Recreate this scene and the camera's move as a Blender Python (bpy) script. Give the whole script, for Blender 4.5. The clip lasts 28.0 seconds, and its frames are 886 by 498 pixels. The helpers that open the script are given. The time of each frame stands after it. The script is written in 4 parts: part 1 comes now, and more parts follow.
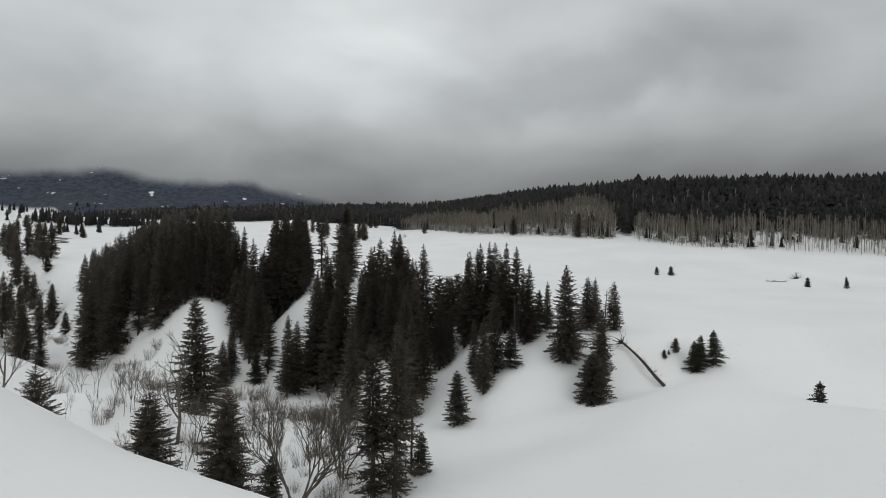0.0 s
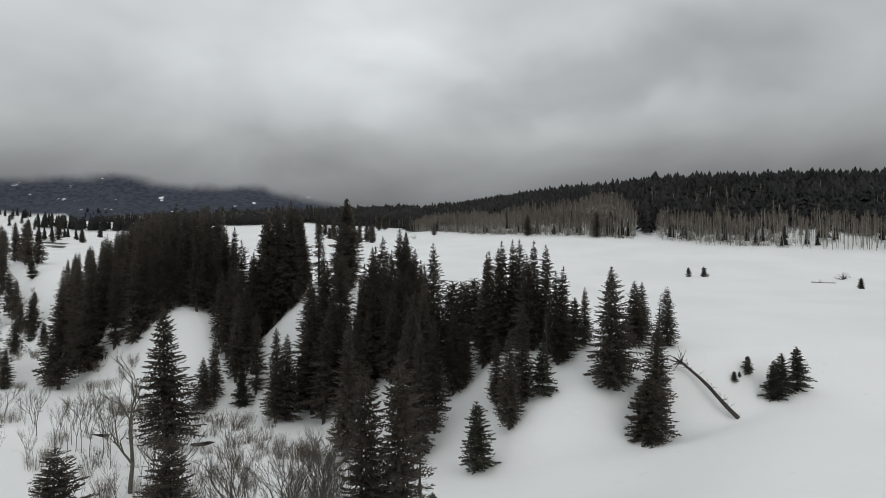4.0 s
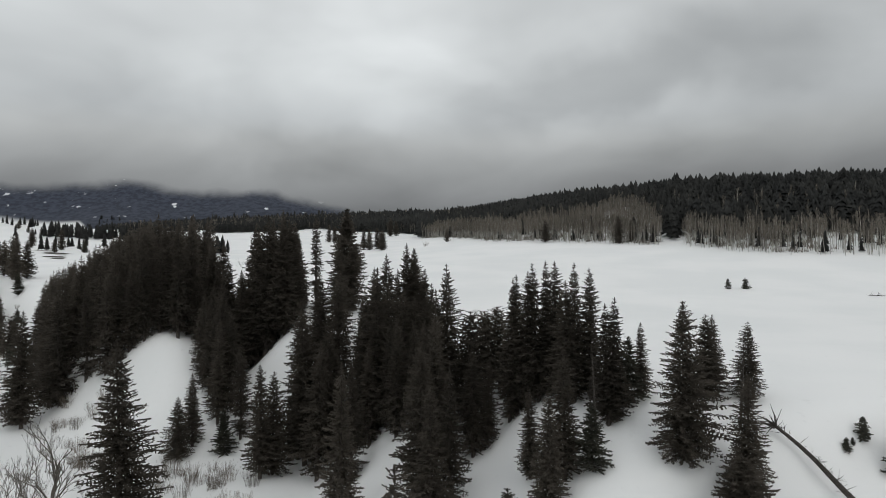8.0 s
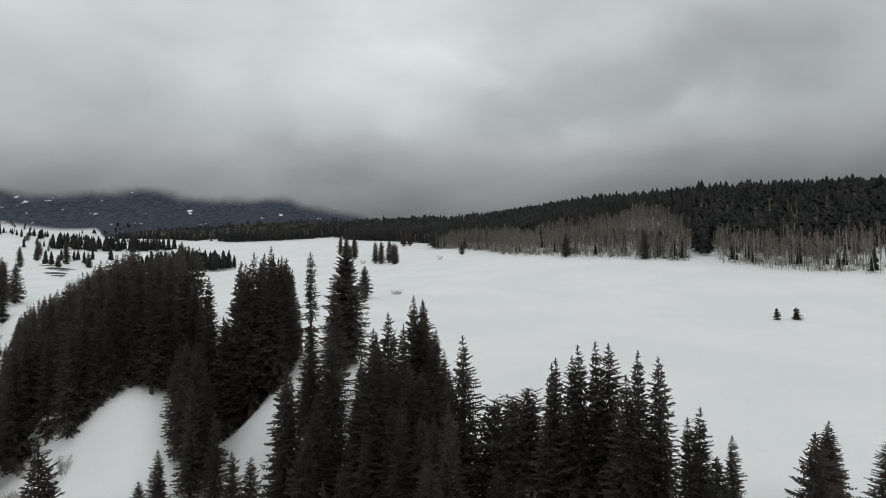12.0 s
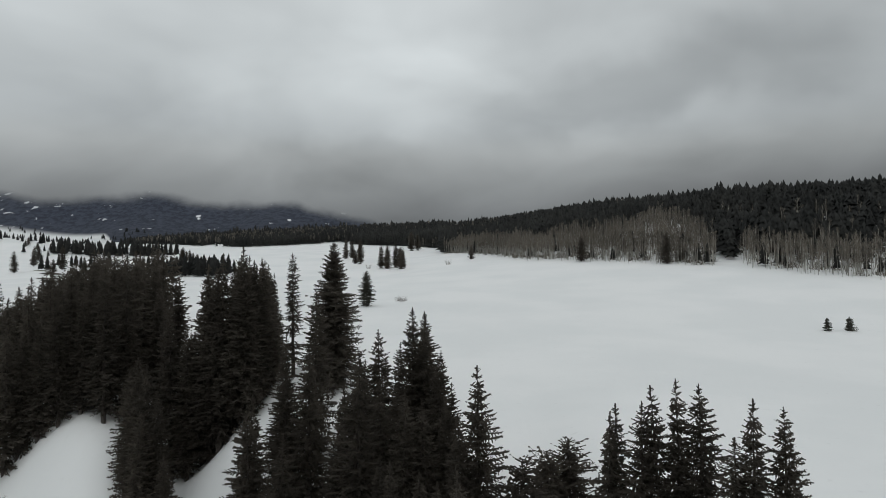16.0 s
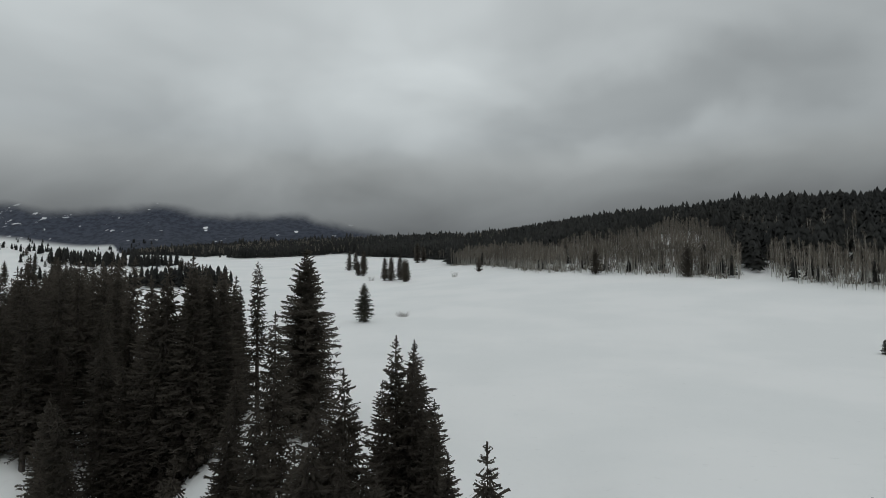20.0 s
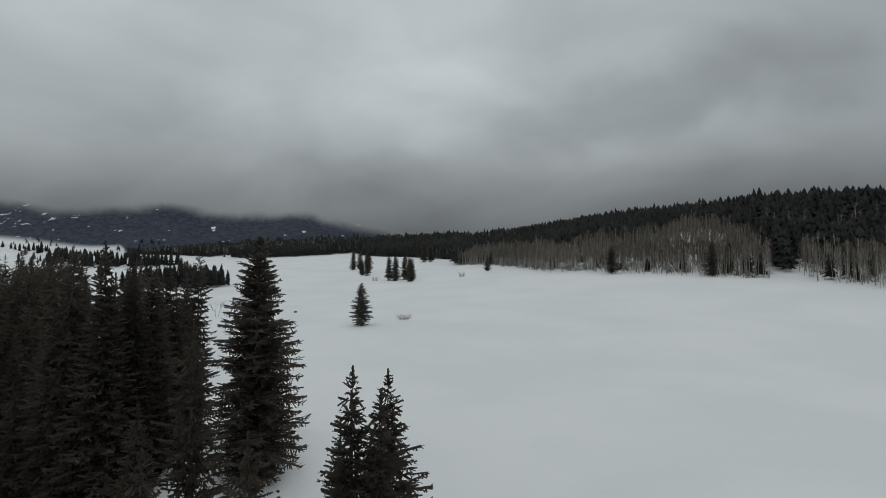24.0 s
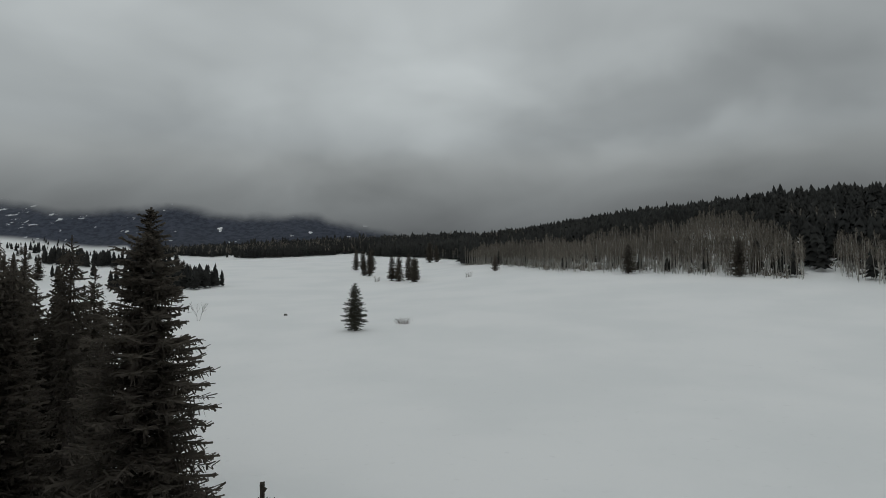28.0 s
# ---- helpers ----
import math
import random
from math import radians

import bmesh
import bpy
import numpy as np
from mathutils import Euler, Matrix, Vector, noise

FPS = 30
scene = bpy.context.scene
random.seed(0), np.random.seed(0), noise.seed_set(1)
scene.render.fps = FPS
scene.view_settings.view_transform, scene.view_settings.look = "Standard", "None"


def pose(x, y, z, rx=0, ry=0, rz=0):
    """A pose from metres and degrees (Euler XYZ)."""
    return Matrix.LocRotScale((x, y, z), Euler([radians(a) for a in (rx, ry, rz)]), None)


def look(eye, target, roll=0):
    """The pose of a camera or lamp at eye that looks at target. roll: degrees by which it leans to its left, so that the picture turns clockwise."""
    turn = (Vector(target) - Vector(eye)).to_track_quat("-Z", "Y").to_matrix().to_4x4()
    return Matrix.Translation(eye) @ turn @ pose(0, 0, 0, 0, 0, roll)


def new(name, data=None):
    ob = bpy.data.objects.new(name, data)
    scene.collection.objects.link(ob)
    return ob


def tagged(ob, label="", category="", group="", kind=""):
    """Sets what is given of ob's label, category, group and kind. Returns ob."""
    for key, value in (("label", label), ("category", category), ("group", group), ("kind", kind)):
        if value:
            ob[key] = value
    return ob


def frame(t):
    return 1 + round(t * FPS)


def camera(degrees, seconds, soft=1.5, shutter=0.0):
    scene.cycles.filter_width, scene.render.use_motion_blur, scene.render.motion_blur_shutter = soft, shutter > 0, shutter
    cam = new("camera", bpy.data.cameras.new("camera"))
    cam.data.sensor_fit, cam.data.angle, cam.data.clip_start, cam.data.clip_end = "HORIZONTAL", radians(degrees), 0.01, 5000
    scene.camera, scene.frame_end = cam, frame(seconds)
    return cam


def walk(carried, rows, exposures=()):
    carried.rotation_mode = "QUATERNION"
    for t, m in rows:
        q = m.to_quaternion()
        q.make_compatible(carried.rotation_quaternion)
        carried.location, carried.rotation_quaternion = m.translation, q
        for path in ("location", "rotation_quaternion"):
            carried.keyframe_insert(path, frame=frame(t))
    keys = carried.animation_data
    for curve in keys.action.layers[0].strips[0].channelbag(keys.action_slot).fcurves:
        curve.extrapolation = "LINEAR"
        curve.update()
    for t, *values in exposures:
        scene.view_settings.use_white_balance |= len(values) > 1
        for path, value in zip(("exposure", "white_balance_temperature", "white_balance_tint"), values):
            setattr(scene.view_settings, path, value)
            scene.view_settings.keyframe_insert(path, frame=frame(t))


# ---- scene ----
# t, x, y, z, yaw to the left, pitch up, roll
PATH = [
    (0, -0.00, 0.00, 24.00, -0.00, 1.00, -0.77),
    (1, -0.11, 4.40, 24.10, 0.19, 1.15, -0.51),
    (2, -0.22, 8.79, 24.11, 0.41, 1.13, -0.42),
    (3, -0.35, 13.14, 24.04, 0.65, 1.15, -0.39),
    (3.5, -0.41, 15.31, 23.99, 0.78, 1.17, -0.35),
    (5.5, -0.72, 23.82, 23.78, 1.37, 1.37, -0.16),
    (6, -0.78, 25.95, 24.13, 1.50, 1.31, -0.32),
    (6.5, -0.84, 28.08, 24.56, 1.63, 1.31, -0.30),
    (7, -0.91, 30.22, 25.11, 1.78, 1.36, -0.15),
    (7.5, -0.99, 32.37, 25.80, 1.93, 1.46, 0.07),
    (8, -1.08, 34.53, 26.59, 2.09, 1.55, 0.17),
    (9, -1.26, 38.83, 28.36, 2.46, 1.64, 0.23),
    (10, -1.43, 43.10, 30.19, 2.80, 1.72, 0.21),
    (11, -1.58, 47.34, 31.84, 3.13, 1.85, 0.31),
    (11.5, -1.65, 49.45, 32.51, 3.28, 1.92, 0.37),
    (12, -1.71, 51.55, 33.03, 3.43, 1.93, 0.35),
    (12.5, -1.77, 53.64, 33.44, 3.58, 1.84, 0.21),
    (14.5, -2.34, 62.09, 32.88, 3.98, 1.97, 0.32),
    (15, -2.42, 64.23, 32.88, 4.07, 1.97, 0.35),
    (15.5, -2.49, 66.36, 32.90, 4.17, 1.98, 0.34),
    (16, -2.55, 68.49, 32.96, 4.24, 2.41, 0.38),
    (16.5, -2.61, 70.62, 33.02, 4.33, 3.28, 0.32),
    (17, -2.66, 72.73, 33.08, 4.40, 3.41, 0.27),
    (17.5, -2.71, 74.83, 33.12, 4.47, 3.45, 0.28),
    (18, -2.76, 76.92, 33.16, 4.54, 3.49, 0.28),
    (19, -2.87, 81.08, 33.18, 4.72, 3.53, 0.23),
    (20, -3.01, 85.23, 33.18, 4.91, 3.55, 0.13),
    (21, -3.17, 89.40, 33.21, 5.09, 3.59, 0.16),
    (21.5, -3.24, 91.49, 33.23, 5.17, 3.62, 0.23),
    (23.5, -3.50, 99.98, 33.18, 5.58, 3.58, 0.13),
    (24.5, -3.68, 104.34, 33.15, 5.76, 3.56, 0.13),
    (25.5, -3.86, 108.75, 33.13, 5.91, 3.55, 0.11),
    (26.5, -4.01, 113.19, 33.09, 6.06, 3.57, 0.16),
    (28, -4.31, 119.86, 33.11, 6.34, 3.67, 0.07),
]
cam = camera(70.0, 28.0, soft=0.8)
walk(cam, [(t, pose(x, y, z, 90 + p, r, w)) for t, x, y, z, w, p, r in PATH],
     exposures=[(0, 0.0, 6500, 10), (8, 0.05, 6500, 10), (12, 0.0, 6450, 9), (17, -0.18, 6380, 8), (22, -0.34, 6330, 7), (25, -0.46, 6230, 7), (28, -0.53, 6380, 7)])

# ---- world and light ----
SKY_FROM = (0.0, 60.0, 30.0)
SKY_BANKS = [(0.25, 0.305, 0.30, 0.075, 0.28, 0.80), (0.33, 0.235, 0.22, 0.05, 0.12, 1.12), (-0.12, 0.33, 0.22, 0.14, -0.3, 1.10), (-0.26, 0.175, 0.22, 0.04, 0.05, 0.86), (-0.50, 0.25, 0.22, 0.10, -0.25, 0.93), (0.50, 0.31, 0.14, 0.06, 0.5, 0.88), (0.05, 0.20, 0.16, 0.04, 0.1, 1.07), (0.10, 0.44, 0.3, 0.06, 0.2, 0.93)]


def sky_colour(tree, way):
    """Layered overcast: a grey that lifts with height, broken by wide soft banks. way: socket with a unit direction."""
    n, l = tree.nodes, tree.links
    sep = n.new("ShaderNodeSeparateXYZ")
    l.new(way, sep.inputs[0])
    up = n.new("ShaderNodeMath")
    up.operation = "ADD"
    up.inputs[1].default_value = 0.42
    l.new(sep.outputs[2], up.inputs[0])
    low = n.new("ShaderNodeMath")
    low.operation = "MAXIMUM"
    low.inputs[1].default_value = 0.3
    l.new(up.outputs[0], low.inputs[0])
    flat = n.new("ShaderNodeCombineXYZ")
    for k in (0, 1):
        div = n.new("ShaderNodeMath")
        div.operation = "DIVIDE"
        l.new(sep.outputs[k], div.inputs[0])
        l.new(low.outputs[0], div.inputs[1])
        l.new(div.outputs[0], flat.inputs[k])
    move = n.new("ShaderNodeMapping")
    move.inputs["Location"].default_value = (3.1, 0.35, 0.0)
    move.inputs["Rotation"].default_value = (0, 0, 0.25)
    move.inputs["Scale"].default_value = (0.95, 1.1, 1)
    l.new(flat.outputs[0], move.inputs[0])
    noise_a = n.new("ShaderNodeTexNoise")
    noise_a.inputs["Scale"].default_value = 2.7
    noise_a.inputs["Detail"].default_value = 3.5
    noise_a.inputs["Roughness"].default_value = 0.47
    noise_a.inputs["Distortion"].default_value = 0.35
    l.new(move.outputs[0], noise_a.inputs["Vector"])
    spread = n.new("ShaderNodeMapRange")
    spread.inputs[1].default_value, spread.inputs[2].default_value = 0.3, 0.7
    spread.inputs[3].default_value, spread.inputs[4].default_value = 0.86, 1.13
    l.new(noise_a.outputs[0], spread.inputs[0])
    ramp = n.new("ShaderNodeValToRGB")
    e = ramp.color_ramp.elements
    stops = [(0.0, (0.15, 0.157, 0.162)), (0.09, (0.175, 0.183, 0.188)), (0.14, (0.30, 0.312, 0.317)), (0.19, (0.43, 0.447, 0.45)), (0.28, (0.56, 0.582, 0.583)), (0.42, (0.64, 0.663, 0.665)), (1.0, (0.66, 0.685, 0.70))]
    e[0].position, e[0].color = stops[0][0], (*stops[0][1], 1)
    e[1].position, e[1].color = stops[-1][0], (*stops[-1][1], 1)
    for p, c in stops[1:-1]:
        el = e.new(p)
        el.color = (*c, 1)
    l.new(sep.outputs[2], ramp.inputs[0])
    # the veiled sun stands to the left: the right of the sky is greyer
    turn = n.new("ShaderNodeMapRange")
    turn.interpolation_type = "SMOOTHSTEP"
    for k, v in enumerate((-0.1, 0.45, 1.02, 0.775)):
        turn.inputs[k + 1].default_value = v
    l.new(sep.outputs[0], turn.inputs[0])
    lit = n.new("ShaderNodeVectorMath")
    lit.operation = "SCALE"
    l.new(ramp.outputs[0], lit.inputs[0])
    l.new(turn.outputs[0], lit.inputs["Scale"])
    mix = n.new("ShaderNodeVectorMath")
    mix.operation = "MULTIPLY"
    l.new(lit.outputs[0], mix.inputs[0])
    l.new(spread.outputs[0], mix.inputs[1])
    # single cloud banks over the valley: slope across and up, half sizes, tilt, strength
    ahead = n.new("ShaderNodeMath")
    ahead.operation = "MAXIMUM"
    ahead.inputs[1].default_value = 0.25
    l.new(sep.outputs[1], ahead.inputs[0])
    slope = n.new("ShaderNodeCombineXYZ")
    for k, axis in enumerate((0, 2)):
        div = n.new("ShaderNodeMath")
        div.operation = "DIVIDE"
        l.new(sep.outputs[axis], div.inputs[0])
        l.new(ahead.outputs[0], div.inputs[1])
        l.new(div.outputs[0], slope.inputs[k])
    billow = n.new("ShaderNodeTexNoise")
    billow.inputs["Scale"].default_value, billow.inputs["Detail"].default_value = 7.0, 3.0
    l.new(slope.outputs[0], billow.inputs["Vector"])
    shift = n.new("ShaderNodeVectorMath")
    shift.operation = "MULTIPLY_ADD"
    shift.inputs[1].default_value, shift.inputs[2].default_value = (0.16, 0.12, 0), (-0.08, -0.06, 0)
    l.new(billow.outputs["Color"], shift.inputs[0])
    uneven = n.new("ShaderNodeVectorMath")
    l.new(slope.outputs[0], uneven.inputs[0])
    l.new(shift.outputs[0], uneven.inputs[1])
    total = mix.outputs[0]
    for cx, cy, rx, ry, tilt, gain in SKY_BANKS:
        local = n.new("ShaderNodeMapping")
        local.vector_type = "TEXTURE"
        local.inputs["Location"].default_value = (cx, cy, 0)
        local.inputs["Rotation"].default_value = (0, 0, tilt)
        local.inputs["Scale"].default_value = (rx, ry, 1)
        l.new(uneven.outputs[0], local.inputs[0])
        far = n.new("ShaderNodeVectorMath")
        far.operation = "LENGTH"
        l.new(local.outputs[0], far.inputs[0])
        strength = n.new("ShaderNodeMapRange")
        strength.interpolation_type = "SMOOTHSTEP"
        for k, v in enumerate((0.25, 1.25, gain, 1.0)):
            strength.inputs[k + 1].default_value = v
        l.new(far.outputs["Value"], strength.inputs[0])
        scaled = n.new("ShaderNodeVectorMath")
        scaled.operation = "SCALE"
        l.new(total, scaled.inputs[0])
        l.new(strength.outputs[0], scaled.inputs["Scale"])
        total = scaled.outputs[0]
    return total


world = bpy.data.worlds.new("overcast_sky")
scene.world = world
world.use_nodes = True
wn, wl = world.node_tree.nodes, world.node_tree.links
coords = wn.new("ShaderNodeTexCoord")
clouds = sky_colour(world.node_tree, coords.outputs["Generated"])
sky = wn.new("ShaderNodeTexSky")
sky.sky_type, sky.sun_disc = "NISHITA", False
sky.sun_elevation, sky.sun_rotation = radians(48), radians(140)
thin = wn.new("ShaderNodeVectorMath")
thin.operation = "SCALE"
thin.inputs["Scale"].default_value = 0.006
wl.new(sky.outputs[0], thin.inputs[0])
both = wn.new("ShaderNodeVectorMath")
both.operation = "ADD"
wl.new(clouds, both.inputs[0])
wl.new(thin.outputs[0], both.inputs[1])
wl.new(both.outputs[0], wn["Background"].inputs[0])
wn["Background"].inputs[1].default_value = 1.0

sun_data = bpy.data.lights.new("sun", "SUN")
sun_data.energy, sun_data.angle, sun_data.color = 0.42, radians(40), (1.0, 0.985, 0.96)
sun = new("sun", sun_data)
sun.matrix_world = look((0, 0, 60), (-30, 60, 0))


# ---- materials ----
def material(name, colour, rough=0.8, second=None, scale=3.0, detail=4.0, low=0.35, high=0.65, bump=0.0, bump_scale=20.0, by_object=0.0, by_island=0.0, metal=0.0, through_light=0.0):
    """A surface of two colours mixed by noise at a size in metres, with relief and some change from piece to piece."""
    m = bpy.data.materials.new(name)
    m.use_nodes = True
    n, l = m.node_tree.nodes, m.node_tree.links
    b = n["Principled BSDF"]
    b.inputs["Roughness"].default_value = rough
    b.inputs["Metallic"].default_value = metal
    b.inputs["Specular IOR Level"].default_value = 0.25
    tc = n.new("ShaderNodeTexCoord")
    tex = n.new("ShaderNodeTexNoise")
    tex.inputs["Scale"].default_value, tex.inputs["Detail"].default_value = scale, detail
    l.new(tc.outputs["Object"], tex.inputs["Vector"])
    rng = n.new("ShaderNodeMapRange")
    rng.inputs[1].default_value, rng.inputs[2].default_value = low, high
    l.new(tex.outputs[0], rng.inputs[0])
    mix = n.new("ShaderNodeMix")
    mix.data_type = "RGBA"
    mix.inputs[6].default_value = (*colour, 1)
    mix.inputs[7].default_value = (*(second or colour), 1)
    l.new(rng.outputs[0], mix.inputs[0])
    out = mix.outputs[2]
    for amount, node, socket in ((by_object, "ShaderNodeObjectInfo", "Random"), (by_island, "ShaderNodeNewGeometry", "Random Per Island")):
        if amount:
            src = n.new(node)
            vary = n.new("ShaderNodeMapRange")
            vary.inputs[3].default_value, vary.inputs[4].default_value = 1 - amount, 1 + amount
            l.new(src.outputs[socket], vary.inputs[0])
            mul = n.new("ShaderNodeVectorMath")
            mul.operation = "SCALE"
            l.new(out, mul.inputs[0])
            l.new(vary.outputs[0], mul.inputs["Scale"])
            out = mul.outputs[0]
    l.new(out, b.inputs["Base Color"])
    if through_light:
        # thin needles let light through to the shoots behind them
        leaf = n.new("ShaderNodeBsdfTranslucent")
        paler = n.new("ShaderNodeVectorMath")
        paler.operation = "SCALE"
        paler.inputs["Scale"].default_value = 1.8
        l.new(out, paler.inputs[0])
        l.new(paler.outputs[0], leaf.inputs[0])
        join = n.new("ShaderNodeMixShader")
        join.inputs[0].default_value = through_light
        l.new(b.outputs[0], join.inputs[1])
        l.new(leaf.outputs[0], join.inputs[2])
        l.new(join.outputs[0], n["Material Output"].inputs[0])
    if bump:
        fine = n.new("ShaderNodeTexNoise")
        fine.inputs["Scale"].default_value, fine.inputs["Detail"].default_value = bump_scale, 5
        l.new(tc.outputs["Object"], fine.inputs["Vector"])
        bp = n.new("ShaderNodeBump")
        bp.inputs["Strength"].default_value, bp.inputs["Distance"].default_value = bump, 1.0 / bump_scale
        l.new(fine.outputs[0], bp.inputs["Height"])
        l.new(bp.outputs[0], b.inputs["Normal"])
    return m


NEEDLES = material("spruce_needles", (0.064, 0.056, 0.047), 0.95, (0.086, 0.075, 0.062), 1.1, by_object=0.25, by_island=0.12, through_light=0.5)
NEEDLES_YOUNG = material("young_needles", (0.056, 0.055, 0.045), 0.9, (0.080, 0.079, 0.062), 2.0, by_object=0.2, by_island=0.2, through_light=0.45)
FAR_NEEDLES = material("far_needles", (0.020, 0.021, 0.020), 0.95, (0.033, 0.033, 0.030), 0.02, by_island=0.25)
BARK = material("spruce_bark", (0.05, 0.042, 0.036), 0.9, (0.095, 0.082, 0.072), 6.0, bump=0.6, bump_scale=14)
DEAD_WOOD = material("grey_dead_wood", (0.042, 0.036, 0.031), 0.9, (0.085, 0.075, 0.066), 5.0, bump=0.6, bump_scale=18)
COTTONWOOD = material("cottonwood_bark", (0.088, 0.078, 0.066), 0.9, (0.17, 0.152, 0.128), 4.0, bump=0.5, bump_scale=12)
ASPEN_BARK = material("aspen_bark", (0.26, 0.25, 0.225), 0.8, (0.45, 0.435, 0.39), 0.8, by_island=0.35)
ASPEN_TWIGS = material("aspen_twigs", (0.135, 0.118, 0.098), 0.9, (0.21, 0.186, 0.155), 0.03, by_island=0.35)
WILLOW = material("willow_twigs", (0.135, 0.113, 0.092), 0.85, (0.235, 0.20, 0.165), 0.4, by_object=0.25, by_island=0.3)
SOIL = material("bare_soil", (0.05, 0.043, 0.036), 0.95, (0.10, 0.085, 0.07), 0.6, bump=0.6, bump_scale=2)
ROCK = material("dark_rock", (0.07, 0.062, 0.055), 0.9, (0.16, 0.145, 0.13), 1.5, bump=0.8, bump_scale=4)


def snow_material():
    """Wind-packed snow with old crust and litter near the trees, forest in a painted haze blue far up the mountains and
    bare soil on the steepest cuts.
    """
    m = bpy.data.materials.new("snow")
    m.use_nodes = True
    n, l = m.node_tree.nodes, m.node_tree.links
    b = n["Principled BSDF"]
    b.inputs["Roughness"].default_value = 0.7
    b.inputs["Specular IOR Level"].default_value = 0.2
    tc = n.new("ShaderNodeTexCoord")

    def noise_of(scale, detail=4.0, rough=0.5):
        t = n.new("ShaderNodeTexNoise")
        t.inputs["Scale"].default_value, t.inputs["Detail"].default_value, t.inputs["Roughness"].default_value = scale, detail, rough
        l.new(tc.outputs["Object"], t.inputs["Vector"])
        return t.outputs[0]

    def span(src, a, c, lo=0.0, hi=1.0):
        r = n.new("ShaderNodeMapRange")
        r.interpolation_type = "SMOOTHSTEP"
        for k, v in enumerate((a, c, lo, hi)):
            r.inputs[k + 1].default_value = v
        l.new(src, r.inputs[0])
        return r.outputs[0]

    def blend(fac, a, c):
        x = n.new("ShaderNodeMix")
        x.data_type = "RGBA"
        for k, v in ((6, a), (7, c)):
            if isinstance(v, tuple):
                x.inputs[k].default_value = (*v, 1)
            else:
                l.new(v, x.inputs[k])
        l.new(fac, x.inputs[0])
        return x.outputs[2]

    col = blend(span(noise_of(0.035), 0.35, 0.65), (0.83, 0.838, 0.828), (0.885, 0.885, 0.872))
    col = blend(span(noise_of(0.9, 6), 0.62, 0.8, 0, 0.35), col, (0.70, 0.70, 0.69))
    sep = n.new("ShaderNodeSeparateXYZ")
    l.new(tc.outputs["Object"], sep.inputs[0])
    # mountain forest: the blue of distant haze is put into its colours
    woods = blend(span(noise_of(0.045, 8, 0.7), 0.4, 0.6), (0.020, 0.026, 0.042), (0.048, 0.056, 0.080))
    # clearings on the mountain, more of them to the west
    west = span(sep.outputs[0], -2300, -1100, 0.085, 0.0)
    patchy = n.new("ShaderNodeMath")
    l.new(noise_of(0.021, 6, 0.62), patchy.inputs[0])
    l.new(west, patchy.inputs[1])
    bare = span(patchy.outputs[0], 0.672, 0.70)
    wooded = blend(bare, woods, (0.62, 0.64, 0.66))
    # the open slope at the foot of the mountain in the west
    open_slope = n.new("ShaderNodeMath")
    l.new(sep.outputs[1], open_slope.inputs[0])
    bearing = n.new("ShaderNodeVectorMath")
    bearing.operation = "DOT_PRODUCT"
    bearing.inputs[1].default_value = (1.0, 0.58, 0.0)
    l.new(tc.outputs["Object"], bearing.inputs[0])
    l.new(span(bearing.outputs["Value"], -90, 40, -500, 0), open_slope.inputs[1])
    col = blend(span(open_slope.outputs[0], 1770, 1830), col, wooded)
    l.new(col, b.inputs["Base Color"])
    bp = n.new("ShaderNodeBump")
    bp.inputs["Strength"].default_value, bp.inputs["Distance"].default_value = 0.3, 0.2
    l.new(noise_of(0.6, 7, 0.55), bp.inputs["Height"])
    l.new(bp.outputs[0], b.inputs["Normal"])
    return m


SNOW = snow_material()


# ---- builders ----
def mesh_of(name, verts, faces, *mats, slots=None, smooth_faces=False):
    me = bpy.data.meshes.new(name)
    verts = np.asarray(verts, float)
    faces = np.asarray(faces, np.int32)
    k = faces.shape[1]
    me.vertices.add(len(verts))
    me.vertices.foreach_set("co", verts.ravel())
    me.loops.add(faces.size)
    me.loops.foreach_set("vertex_index", faces.ravel())
    me.polygons.add(len(faces))
    me.polygons.foreach_set("loop_start", np.arange(0, faces.size, k, dtype=np.int32))
    for m in mats:
        me.materials.append(m)
    if slots is not None:
        me.polygons.foreach_set("material_index", np.asarray(slots, np.int32))
    if smooth_faces:
        me.polygons.foreach_set("use_smooth", np.ones(len(faces), bool))
    me.update(calc_edges=True)
    return me


def part(name, me, parent, label=""):
    ob = new(name, me)
    ob.parent = parent
    return tagged(ob, label)


